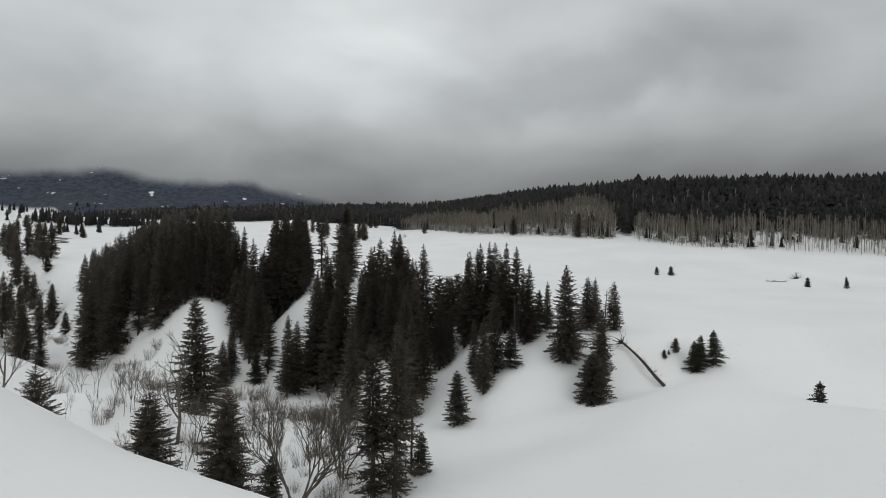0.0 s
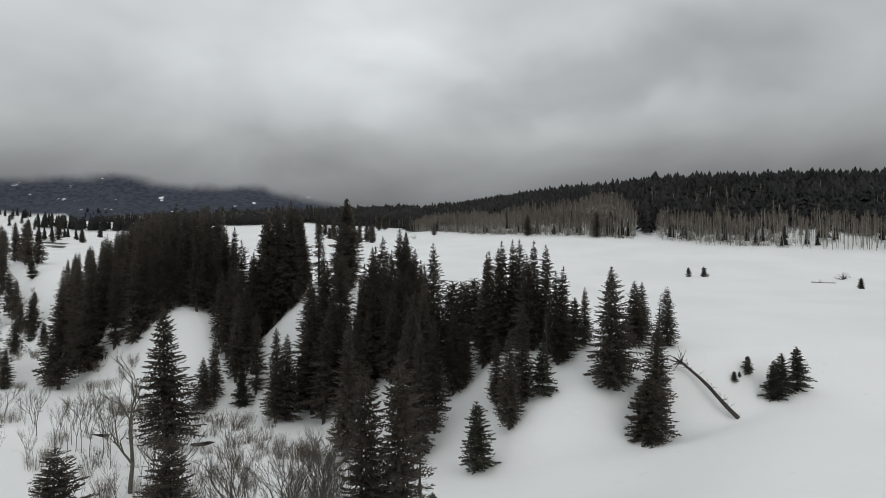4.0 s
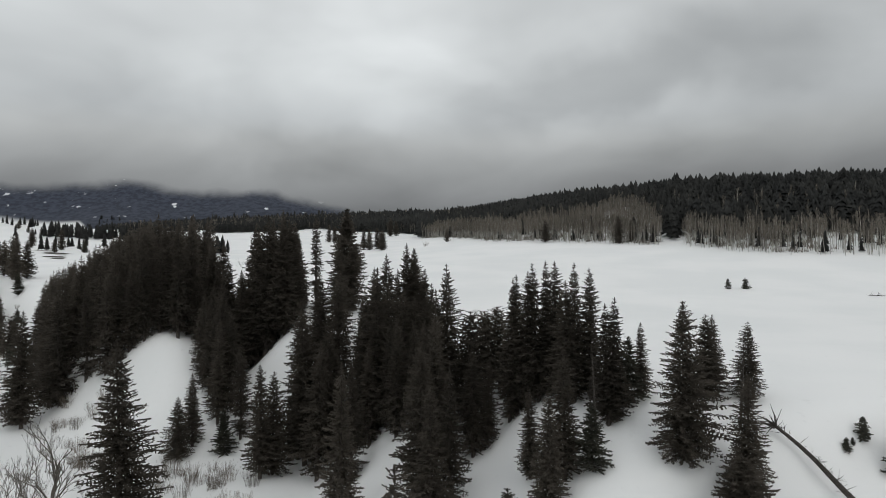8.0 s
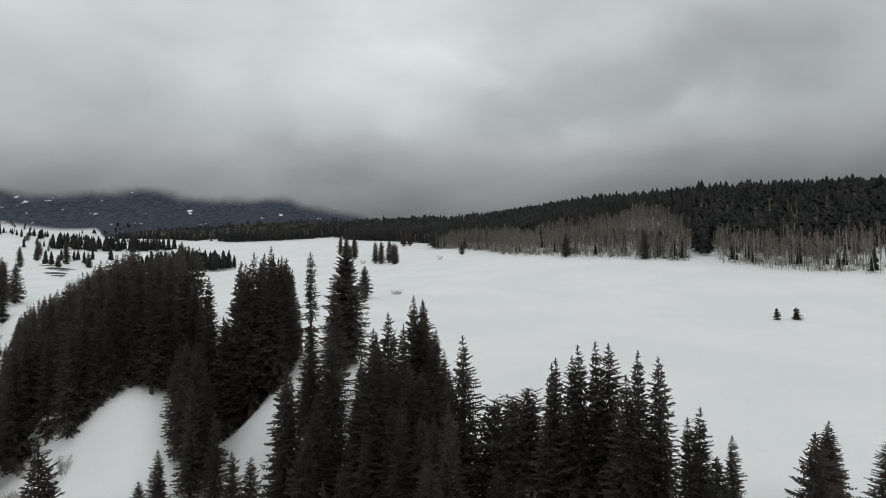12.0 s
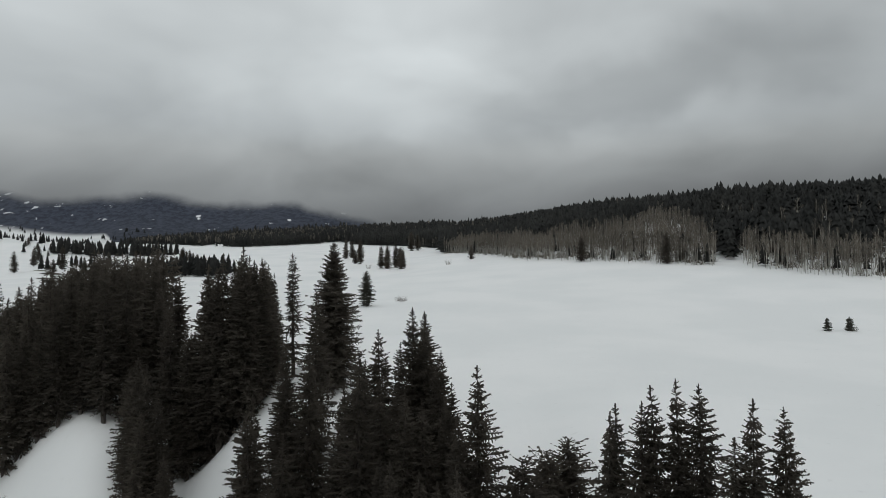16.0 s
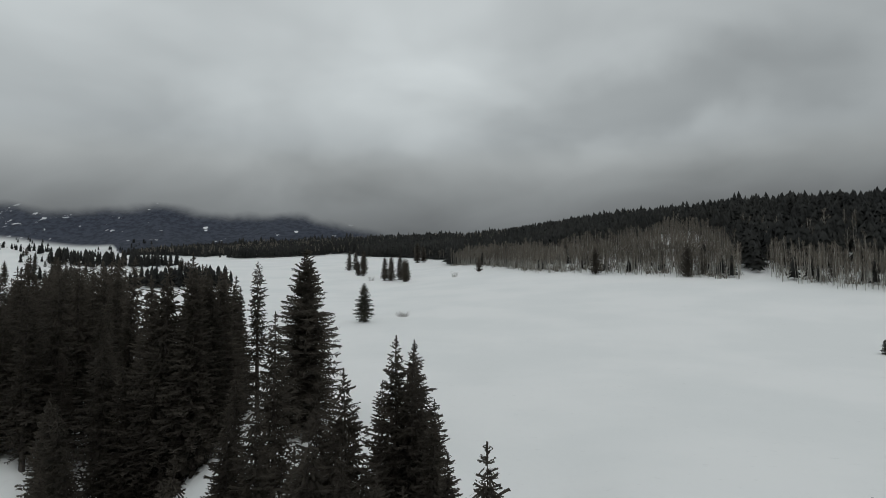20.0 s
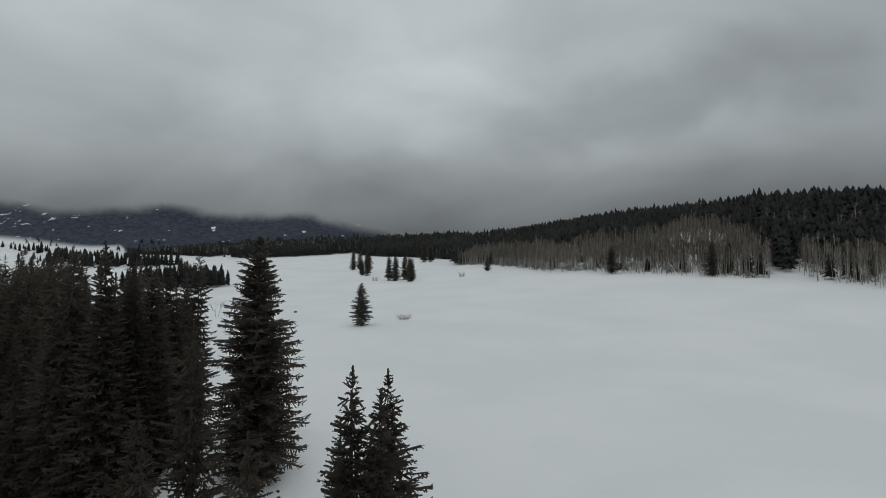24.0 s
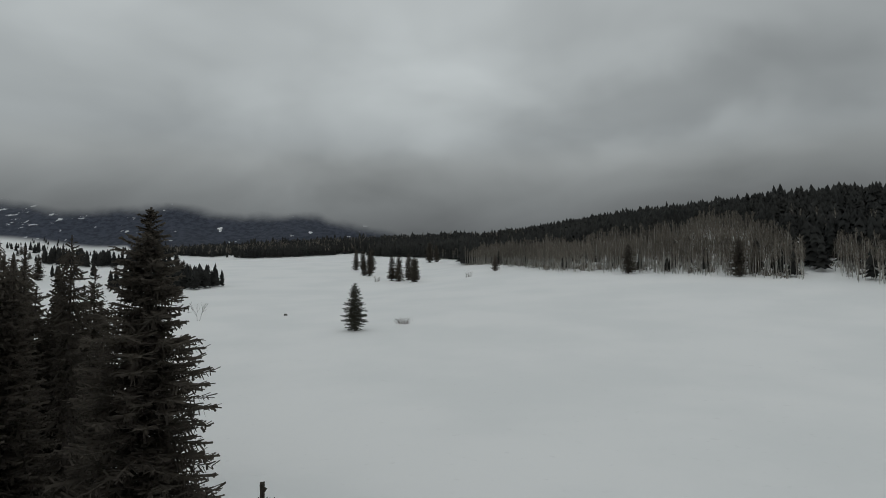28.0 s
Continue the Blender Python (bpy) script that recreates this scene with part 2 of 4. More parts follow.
class Shape:
    """Collects triangles and quads as triangles."""

    def __init__(self):
        self.v, self.f, self.n = [], [], 0

    def add(self, verts, tris):
        verts = np.asarray(verts, float).reshape(-1, 3)
        self.v.append(verts)
        self.f.append(np.asarray(tris, int).reshape(-1, 3) + self.n)
        self.n += len(verts)

    def tube(self, points, radii, sides=5):
        """A tapered round limb through the points."""
        points, radii = np.asarray(points, float), np.asarray(radii, float)
        way = np.gradient(points, axis=0)
        way /= np.linalg.norm(way, axis=1)[:, None] + 1e-9
        ref = np.where(np.abs(way[:, 2:]) > 0.9, [[1.0, 0, 0]], [[0, 0, 1.0]])
        a = np.cross(way, ref)
        a /= np.linalg.norm(a, axis=1)[:, None] + 1e-9
        b = np.cross(way, a)
        ang = np.arange(sides) * 2 * np.pi / sides
        ring = points[:, None] + radii[:, None, None] * (np.cos(ang)[None, :, None] * a[:, None] + np.sin(ang)[None, :, None] * b[:, None])
        k, tris = len(points), []
        for i in range(k - 1):
            for j in range(sides):
                p, q, r, s = i * sides + j, i * sides + (j + 1) % sides, (i + 1) * sides + (j + 1) % sides, (i + 1) * sides + j
                tris += [(p, q, r), (p, r, s)]
        self.add(ring.reshape(-1, 3), tris)

    def mesh(self, name, mat, smooth_faces=False):
        return mesh_of(name, np.concatenate(self.v), np.concatenate(self.f), mat, smooth_faces=smooth_faces)


def blades(shape, root, way, length, wide, rg, flare=0.7, flat=0.25):
    """Blunt needle shoots: one four-cornered blade each, turned at random about its own line."""
    way = way / (np.linalg.norm(way, axis=1)[:, None] + 1e-9)
    face = rg.normal(0, 1, way.shape) * (1 - flat) + np.array([0, 0, flat * 1.6])
    edge = np.cross(way, face)
    edge /= np.linalg.norm(edge, axis=1)[:, None] + 1e-9
    half, tip = edge * wide[:, None] * 0.5, root + way * length[:, None]
    verts = np.stack([root - half * 0.7, root + half * 0.7, tip + half * flare, tip - half * flare], 1).reshape(-1, 3)
    at = np.arange(len(root))[:, None] * 4
    shape.add(verts, np.concatenate([at + [0, 1, 2], at + [0, 2, 3]]))


def spruce_meshes(seed, height, radius, mat, bare=0.08, fill=1.0, droop=0.35, ragged=0.25, twigs=7, narrow=0.85, rows=None, tops=1, bulge=0.0, fine=0.85, sparse=0.22, below=0.34):
    """Trunk and crown of one conifer: whorls of limbs that droop and turn up at their ends, each set with blunt shoots."""
    rg = np.random.default_rng(seed)
    trunk = Shape()
    zs = np.linspace(-0.6, height * 0.985, 9)
    lean = np.cumsum(rg.normal(0, 0.03, (9, 2)), axis=0) * height / 18
    lean -= lean[0]
    axis = np.c_[lean, zs]
    trunk.tube(axis, np.maximum(0.016 * height * (1 - zs / height), 0.012), 7)
    crown = Shape()
    rows = rows or int(height * 3.1)
    up = np.array([0, 0, 1.0])
    gap = height * (1 - bare) / rows
    heads = [(0.0, 0.0, 1.0)] + [(rg.normal(0, 0.3), rg.normal(0, 0.3), rg.uniform(0.9, 0.98)) for _ in range(tops - 1)]
    lobes = rg.uniform(0, 6.28, 3)
    roots, ways, lens, wides = [], [], [], []
    for i in range(rows):
        u = bare + (1 - bare) * ((i + rg.uniform(-0.3, 0.3)) / rows)
        u = min(max(u, bare), 0.99)
        level = u * height
        reach = radius * ((1 - u) ** narrow * (1 + bulge * math.sin(u * 9 + seed)) + 0.006) * min(1.0, 0.5 + (u - bare) * 3.6)
        count = max(4, int(round((5.6 + 2.6 * (1 - u)) * fill)))
        if rg.random() > 0.93 * fill + 0.2 - sparse * (u < below):
            continue
        start = rg.uniform(0, 6.28)
        near = np.array([np.interp(level, zs, axis[:, 0]), np.interp(level, zs, axis[:, 1]), level])
        # inner foliage close to the trunk
        if max(0.2, below - 0.12) < u < 0.93:
            a = start + np.arange(12) * 0.5236 + rg.normal(0, 0.2, 12)
            out = np.c_[np.cos(a), np.sin(a), np.zeros(12)]
            roots.append(near + out * reach * rg.uniform(0.05, 0.5, 12)[:, None] + up * gap * rg.uniform(0, 0.8, 12)[:, None])
            ways.append(out * 0.6 - up * rg.uniform(0.2, 1.0, 12)[:, None])
            lens.append(gap * rg.uniform(0.7, 1.5, 12))
            wides.append(np.full(12, reach * 0.12 + 0.06))
        for j in range(count):
            z = min(level + rg.normal(0, 0.3) * gap, height * 0.985)
            az = start + j * 6.283 / count + rg.normal(0, 0.22)
            ln = reach * rg.uniform(1 - ragged * 1.5, 1 + ragged * 0.7) * (1 + 0.14 * math.sin(az + lobes[0]) + 0.1 * math.sin(2 * az + lobes[1] + u * 7)) + 0.05 * min(1.0, (1 - u) * 6)
            rise = (0.62 * u - 0.18) + rg.normal(0, 0.07)
            dip = droop * (1.1 - u) + 0.05
            f3, s3 = np.array([math.cos(az), math.sin(az), 0]), np.array([-math.sin(az), math.cos(az), 0])
            k = twigs if u < 0.85 else max(2, twigs - 3)
            s = np.linspace(0.16, 0.97, k)
            bend = lambda q: ln * (rise * q - dip * q ** 2 + 0.7 * dip * q ** 3.4)
            at = np.array([np.interp(z, zs, axis[:, 0]), np.interp(z, zs, axis[:, 1]), z])
            mid = at + f3 * (ln * s)[:, None] + up * (bend(s) + rg.normal(0, 0.02, k))[:, None]
            # the limb itself, thick with needles
            mark = np.array([0.0, 0.55, 1.0])
            line = at + f3 * (ln * mark)[:, None] + up * bend(mark)[:, None]
            small = min(1.0, 0.4 + (1 - u) * 3.5)
            for q in range(2):
                roots.append(line[q:q + 1])
                ways.append(line[q + 1:q + 2] - line[q:q + 1])
                lens.append(np.array([np.linalg.norm(line[q + 1] - line[q])]) * 1.08)
                wides.append(np.array([(0.17 if q else 0.12) * small * (0.6 + 0.5 * fine)]))
            size = fine * small * (0.27 * ln * (1.08 - s) ** 0.8 + 0.15 * ln ** 0.5)
            for side in (1.0, -1.0):
                a = rg.normal(0.85, 0.2, k)
                roots.append(mid)
                ways.append(f3 * np.cos(a)[:, None] + s3 * (side * np.sin(a))[:, None] + up * rg.normal(0.1, 0.22, k)[:, None])
                lens.append(size * rg.uniform(0.7, 1.3, k))
                wides.append(np.maximum(ln / k * 0.5, 0.09) * rg.uniform(0.7, 1.2, k))
            # shoots that hang below it
            roots.append(mid)
            ways.append(f3 * rg.normal(0.3, 0.25, k)[:, None] + s3 * rg.normal(0, 0.3, k)[:, None] - up * (0.9 if u < 0.8 else 0.2))
            lens.append(size * rg.uniform(0.5, 1.0, k) * (0.75 + droop) * (1.15 - 0.6 * s))
            wides.append(np.maximum(ln / k * 0.55, 0.09) * rg.uniform(0.7, 1.2, k))
    for hx, hy, hh in heads:
        tip = np.array([axis[-1, 0] + hx, axis[-1, 1] + hy, height * hh])
        g = height / 22
        for q in range(9):
            low = tip - up * g * (0.95 - 0.1 * q)
            a = q * 2.4
            roots.append(low[None])
            ways.append(np.array([[math.cos(a) * 0.7, math.sin(a) * 0.7, 0.8]]))
            lens.append(np.array([g * (0.30 - 0.026 * q)]))
            wides.append(np.array([0.11]))
        roots.append(np.stack([tip - up * g, tip - up * g]))
        ways.append(np.array([[0.02, 0, 1.0], [0, 0.02, 1.0]]))
        lens.append(np.full(2, g))
        wides.append(np.full(2, 0.12))
    blades(crown, np.concatenate(roots), np.concatenate(ways), np.concatenate(lens), np.concatenate(wides), rg)
    return trunk.mesh("trunk", BARK, True), crown.mesh("crown", mat)


def bare_tree_meshes(seed, height, spread, stems=1, depth=5, mat=COTTONWOOD, trunk_radius=0.16, fork=0.3, up=0.5, clear=0.40, limb=None):
    """Leafless broadleaf tree: forked trunk, and a crown of limbs that split down to fine twigs."""
    rg = np.random.default_rng(seed)
    trunk, crown = Shape(), Shape()

    def grow(p, way, length, radius, level):
        k = 4 if level < 2 else 3
        pts, q, w = [p], p.copy(), way.copy()
        for _ in range(k):
            w = w + rg.normal(0, 0.11, 3) + [0, 0, 0.05 * up]
            w /= np.linalg.norm(w)
            q = q + w * length / k
            pts.append(q.copy())
        radii = np.linspace(radius, radius * 0.62, k + 1)
        (trunk if level == 0 else crown).tube(pts, radii, 6 if level < 1 else (4 if level < 3 else 3))
        if level >= depth:
            return
        for c in range(3 if level > 0 else int(rg.integers(3, 5))):
            s = rg.uniform(0.45, 1.0) if c else 1.0
            start = pts[min(k, max(1, int(round(s * k))))]
            turn = rg.normal(0, 1, 3)
            turn -= turn.dot(w) * w
            turn /= np.linalg.norm(turn) + 1e-9
            nw = w * (1 - spread * 0.5) + turn * spread * rg.uniform(0.6, 1.3) + np.array([0, 0, 0.22 * up])
            nw /= np.linalg.norm(nw)
            grow(np.array(start), nw, (limb if limb and level == 0 else length) * rg.uniform(0.55, 0.78), max(radius * 0.6, 0.009), level + 1)

    for s in range(stems):
        a = rg.uniform(0, 6.28)
        w = np.array([math.cos(a) * fork * (stems > 1), math.sin(a) * fork * (stems > 1), 1.0])
        w[:2] += rg.normal(0, 0.05, 2)
        grow(np.array([0.25 * math.cos(a) * (stems > 1), 0.25 * math.sin(a) * (stems > 1), -0.4]), w / np.linalg.norm(w), height * clear, trunk_radius, 0)
    return trunk.mesh("trunk", mat, True), crown.mesh("limbs", mat)


def shrub_mesh(seed, height, spread, stems, mat):
    """A leafless willow shrub: many thin upright stems with side twigs."""
    rg = np.random.default_rng(seed)
    s = Shape()
    for _ in range(stems):
        a, r = rg.uniform(0, 6.28), spread * math.sqrt(rg.random())
        base = np.array([r * math.cos(a) * 0.5, r * math.sin(a) * 0.5, -0.15])
        h = height * rg.uniform(0.45, 1.0)
        lean = np.array([math.cos(a), math.sin(a), 0]) * rg.uniform(0.05, 0.5) * h
        pts = [base, base + lean * 0.3 + [0, 0, h * 0.5], base + lean + [0, 0, h]]
        s.tube(pts, [0.014, 0.010, 0.004], 3)
        for _ in range(6):
            t = rg.uniform(0.35, 0.95)
            p = pts[1] * (1 - t) + pts[2] * t
            q = p + np.r_[rg.normal(0, 0.22, 2), rg.uniform(0.2, 0.5)] * h * 0.35
            w = np.array([0.008, 0.004, 0])
            s.add([p - w, p + w, q], [(0, 1, 2)])
    return s.mesh("stems", mat)


def plant(name, meshes, x, y, label, category, group="", scale=1.0, wide=None, turn=None, sink=0.1, tilt=(0, 0)):
    """Stands a tree of trunk and crown on the snow."""
    base = new(name)
    base.empty_display_size = 0.3
    for m, nm in zip(meshes, ("trunk", "crown")):
        part(nm, m, base)
    turn = random.uniform(0, 360) if turn is None else turn
    w = scale if wide is None else wide
    base.matrix_basis = pose(x, y, float(ground(x, y)) - sink, tilt[0], tilt[1], turn) @ Matrix.Diagonal((w, w, scale, 1))
    return tagged(base, label, category, group)



# ---- the lie of the land ----
# foot-to-rim line of the creek bluff, from the front to the back left
BLUFF = [(150, -60), (70, 20), (33, 85), (13, 92.5), (-8, 106), (-20, 133.5), (-50, 138), (-74, 153), (-100, 185), (-150, 235), (-240, 290), (-420, 330)]


def smooth(v, a, b):
    v = np.clip((v - a) / (b - a), 0, 1)
    return v * v * (3 - 2 * v)


def bluff_side(x, y):
    """Metres from the bluff line: above 0 on the meadow, below 0 on the creek side."""
    best, side = np.full(np.shape(x), 1e9), np.ones(np.shape(x))
    for (ax, ay), (bx, by) in zip(BLUFF, BLUFF[1:]):
        dx, dy = bx - ax, by - ay
        s = np.clip(((x - ax) * dx + (y - ay) * dy) / (dx * dx + dy * dy), 0, 1)
        ex, ey = x - ax - s * dx, y - ay - s * dy
        d = np.hypot(ex, ey)
        turn = dx * ey - dy * ex
        nearer = d < best - 1e-6
        best = np.where(nearer, d, best)
        side = np.where(nearer, np.where(turn > 0, -1.0, 1.0), side)
    return best * side


def meadow(x, y):
    far = np.clip(y - 225, 0, 900)
    return 20 + 0.075 * (np.minimum(y, 1100) - 225) + 4.3e-4 * np.minimum(far, 320) * np.clip(x + 60, 0, 230) - 0.12 * np.clip(95 - y, 0, 60)


def hill(x, y, cx, cy, rx, ry, h, turn=0.0):
    c, s = math.cos(turn), math.sin(turn)
    u, v = (x - cx) * c + (y - cy) * s, -(x - cx) * s + (y - cy) * c
    return h * np.exp(-(u / rx) ** 2 - (v / ry) ** 2)


def ground(x, y):
    """Height of the snow at x, y (numbers or arrays)."""
    x, y = np.asarray(x, float), np.asarray(y, float)
    top = meadow(x, y) + hill(x, y, -28, 157, 13, 13, 6.2) + hill(x, y, -43, 149, 8.5, 18, -9.0) + hill(x, y, 24.5, 84, 10, 8, -3.2)
    floor = -2.4 + 0.26 * np.clip(x + 14, 0, 60) + 0.03 * np.clip(y - 150, 0, 400)
    s = bluff_side(x, y)
    steep = 8.5 + 3.5 * smooth(x, -25, 5)
    z = floor + (top - floor) * smooth(s, -steep, steep)
    # the far bank of the creek climbs back to the level of the meadow
    left = smooth(-s, 12, 62) * smooth(-x, 60, 104)
    z = z + (top - 4 - z) * np.where(s < 0, left, 0) * smooth(y, 105, 160)
    z = z + np.where(s < 0, 1, 0) * smooth(-s, 14, 30) * (hill(x, y, -58, 92, 16, 9, 6.5, 0.5) + hill(x, y, -88, 118, 22, 10, 8, 0.7) + hill(x, y, -120, 170, 34, 16, 7, 0.6))
    # the meadow's rim above the notch with the fallen log
    rim = smooth(y - 0.25 * (x - 17), 85.5, 90.5)
    z = z + 3.3 * rim * smooth(x, 1, 10) * (1 - smooth(y, 108, 185)) + hill(x, y, 21, 83.5, 6, 4, -1.3) + hill(x, y, 30.5, 87.5, 5, 3, -1.0) + hill(x, y, -0.5, 109, 5, 6, -2.2)
    # the hill from which the flight starts
    z = z + hill(x, y, -34, 24, 37, 20, 25.3, -0.1) + hill(x, y, -4, -30, 60, 30, 9)
    # the wooded ridge beyond the meadow, the woods in the back and the mountains
    z = z + 7 * smooth(x + 0.35 * y, 190, 420) * smooth(y, 240, 420) + hill(x, y, 330, 560, 190, 150, 7)
    z = z + hill(x, y, -330, 1480, 520, 240, 52) + hill(x, y, 250, 1200, 420, 260, 8) + hill(x, y, -510, 660, 120, 90, 24) + hill(x, y, -40, 930, 260, 220, 7) + hill(x, y, -200, 1060, 150, 150, 9)
    z = z + hill(x, y, -1500, 3050, 720, 620, 430) + hill(x, y, -420, 3250, 640, 540, 300) + hill(x, y, -2600, 3000, 700, 800, 400) + hill(x, y, 900, 3600, 900, 500, 190)
    wave = np.sin(x / 31 + 1.3 * np.sin(y / 47)) + np.sin(y / 37 + 1.1 * np.sin(x / 53 + 1))
    far = smooth(np.hypot(x, y - 100), 250, 900)
    z = z + 0.08 * wave + far * 2.5 * (np.sin(x / 120 + y / 170) + np.sin(y / 95 - x / 140))
    z = z + smooth(y, 1900, 2600) * 12 * (np.sin(x / 190 + np.sin(y / 260)) + np.sin(x / 83 + y / 240 + 1))
    z = z + np.where(s < 0, 1, 0) * smooth(-s, 8, 20) * smooth(y, 50, 70) * 0.7 * (np.sin(x / 5.3 + y / 9) + np.sin(y / 6.1 - x / 8))
    return z


# ---- ground ----
def stretched(lo, hi, a, b, fine, grow):
    """Grid lines: fine steps from a to b, then ever wider ones out to lo and hi."""
    mid = list(np.arange(a, b + fine / 2, fine))
    left, step = [a], fine
    while left[-1] > lo:
        step *= grow
        left.append(left[-1] - step)
    right, step = [mid[-1]], fine
    while right[-1] < hi:
        step *= grow
        right.append(right[-1] + step)
    return np.array(left[:0:-1] + mid + right[1:])


gx = stretched(-4200, 3600, -120, 60, 1.9, 1.05)
gy = stretched(-1500, 4700, -5, 180, 1.9, 1.035)
mx, my = np.meshgrid(gx, gy)
mz = ground(mx, my)
nx, ny = len(gx), len(gy)
idx = np.arange(nx * ny).reshape(ny, nx)
quads = np.stack([idx[:-1, :-1], idx[:-1, 1:], idx[1:, 1:], idx[1:, :-1]], -1).reshape(-1, 4)
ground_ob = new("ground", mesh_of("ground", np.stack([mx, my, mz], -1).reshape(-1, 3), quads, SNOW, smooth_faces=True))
tagged(ground_ob, "snow-covered meadow, creek valley and distant forested mountains", "ground", kind="structure")

# low cloud that hides the mountain tops
cloud_mat = bpy.data.materials.new("low_cloud")
cloud_mat.use_nodes = True
cn, cl = cloud_mat.node_tree.nodes, cloud_mat.node_tree.links
cn.remove(cn["Principled BSDF"])
geo = cn.new("ShaderNodeNewGeometry")
off = cn.new("ShaderNodeVectorMath")
off.operation = "SUBTRACT"
off.inputs[1].default_value = SKY_FROM
cl.new(geo.outputs["Position"], off.inputs[0])
unit = cn.new("ShaderNodeVectorMath")
unit.operation = "NORMALIZE"
cl.new(off.outputs[0], unit.inputs[0])
glow = cn.new("ShaderNodeEmission")
cl.new(sky_colour(cloud_mat.node_tree, unit.outputs[0]), glow.inputs[0])
clear = cn.new("ShaderNodeBsdfTransparent")
height_of = cn.new("ShaderNodeSeparateXYZ")
cl.new(unit.outputs[0], height_of.inputs[0])
wisp = cn.new("ShaderNodeTexNoise")
wisp.inputs["Scale"].default_value, wisp.inputs["Detail"].default_value = 9.0, 4
cl.new(unit.outputs[0], wisp.inputs["Vector"])
edge = cn.new("ShaderNodeMath")
edge.operation = "MULTIPLY_ADD"
edge.inputs[1].default_value = -0.05
cl.new(wisp.outputs[0], edge.inputs[0])
cl.new(height_of.outputs[2], edge.inputs[2])
thick = cn.new("ShaderNodeMapRange")
thick.interpolation_type = "SMOOTHSTEP"
thick.inputs[1].default_value, thick.inputs[2].default_value = 0.078, 0.096
sink = cn.new("ShaderNodeMapRange")
sink.interpolation_type = "SMOOTHSTEP"
sink.inputs[1].default_value, sink.inputs[2].default_value, sink.inputs[3].default_value, sink.inputs[4].default_value = -0.30, -0.12, 0.0, 0.045
cl.new(height_of.outputs[0], sink.inputs[0])
west_sink = cn.new("ShaderNodeMapRange")
west_sink.interpolation_type = "SMOOTHSTEP"
for k, v in enumerate((-0.62, -0.48, 0.008, 0.0)):
    west_sink.inputs[k + 1].default_value = v
cl.new(height_of.outputs[0], west_sink.inputs[0])
both_sinks = cn.new("ShaderNodeMath")
cl.new(sink.outputs[0], both_sinks.inputs[0])
cl.new(west_sink.outputs[0], both_sinks.inputs[1])
hang = cn.new("ShaderNodeMath")
cl.new(edge.outputs[0], hang.inputs[0])
cl.new(both_sinks.outputs[0], hang.inputs[1])
cl.new(hang.outputs[0], thick.inputs[0])
fade = cn.new("ShaderNodeMapRange")
fade.interpolation_type = "SMOOTHSTEP"
fade.inputs[1].default_value, fade.inputs[2].default_value, fade.inputs[3].default_value, fade.inputs[4].default_value = 0.18, 0.235, 1.0, 0.0
cl.new(height_of.outputs[2], fade.inputs[0])
cover = cn.new("ShaderNodeMath")
cover.operation = "MULTIPLY"
cl.new(thick.outputs[0], cover.inputs[0])
cl.new(fade.outputs[0], cover.inputs[1])
veil = cn.new("ShaderNodeMixShader")
cl.new(cover.outputs[0], veil.inputs[0])
cl.new(clear.outputs[0], veil.inputs[1])
cl.new(glow.outputs[0], veil.inputs[2])
cl.new(veil.outputs[0], cn["Material Output"].inputs[0])
ang = np.linspace(radians(35), radians(165), 40)
rim = np.c_[2050 * np.cos(ang), 60 + 2050 * np.sin(ang)]
lift = [60, 230, 300, 420, 620]
verts = np.concatenate([np.c_[rim * (1 + 0.03 * k), np.full(40, z)] for k, z in enumerate(lift)])
faces = [(k * 40 + j, k * 40 + j + 1, k * 40 + j + 41, k * 40 + j + 40) for k in range(len(lift) - 1) for j in range(39)]
tagged(new("low_cloud", mesh_of("low_cloud", verts, faces, cloud_mat, smooth_faces=True)), "grey low cloud hanging over the mountain tops", "cloud", kind="structure")


# ---- far woods ----
def far_conifer(seed, sides=10, tiers=8):
    rg = np.random.default_rng(seed)
    v, f = [], []
    for k in range(tiers):
        top = 0.22 + 0.78 * (k + 1) / tiers
        low = 0.06 + 0.8 * k / tiers
        r = 0.165 * (1 - k / tiers) ** 0.55 + 0.012
        c = len(v)
        v.append((rg.normal(0, 0.012), rg.normal(0, 0.012), min(1, top) - 0.02 * rg.random()))
        for j in range(sides):
            a = j * 6.283 / sides + k
            q = r * (1.0 if j % 2 else 0.68) * rg.uniform(0.75, 1.2)
            v.append((q * math.cos(a), q * math.sin(a), low + (0.0 if j % 2 else 0.05) + rg.normal(0, 0.03)))
        f += [(c, c + 1 + j, c + 1 + (j + 1) % sides) for j in range(sides)]
    return np.array(v), np.array(f)


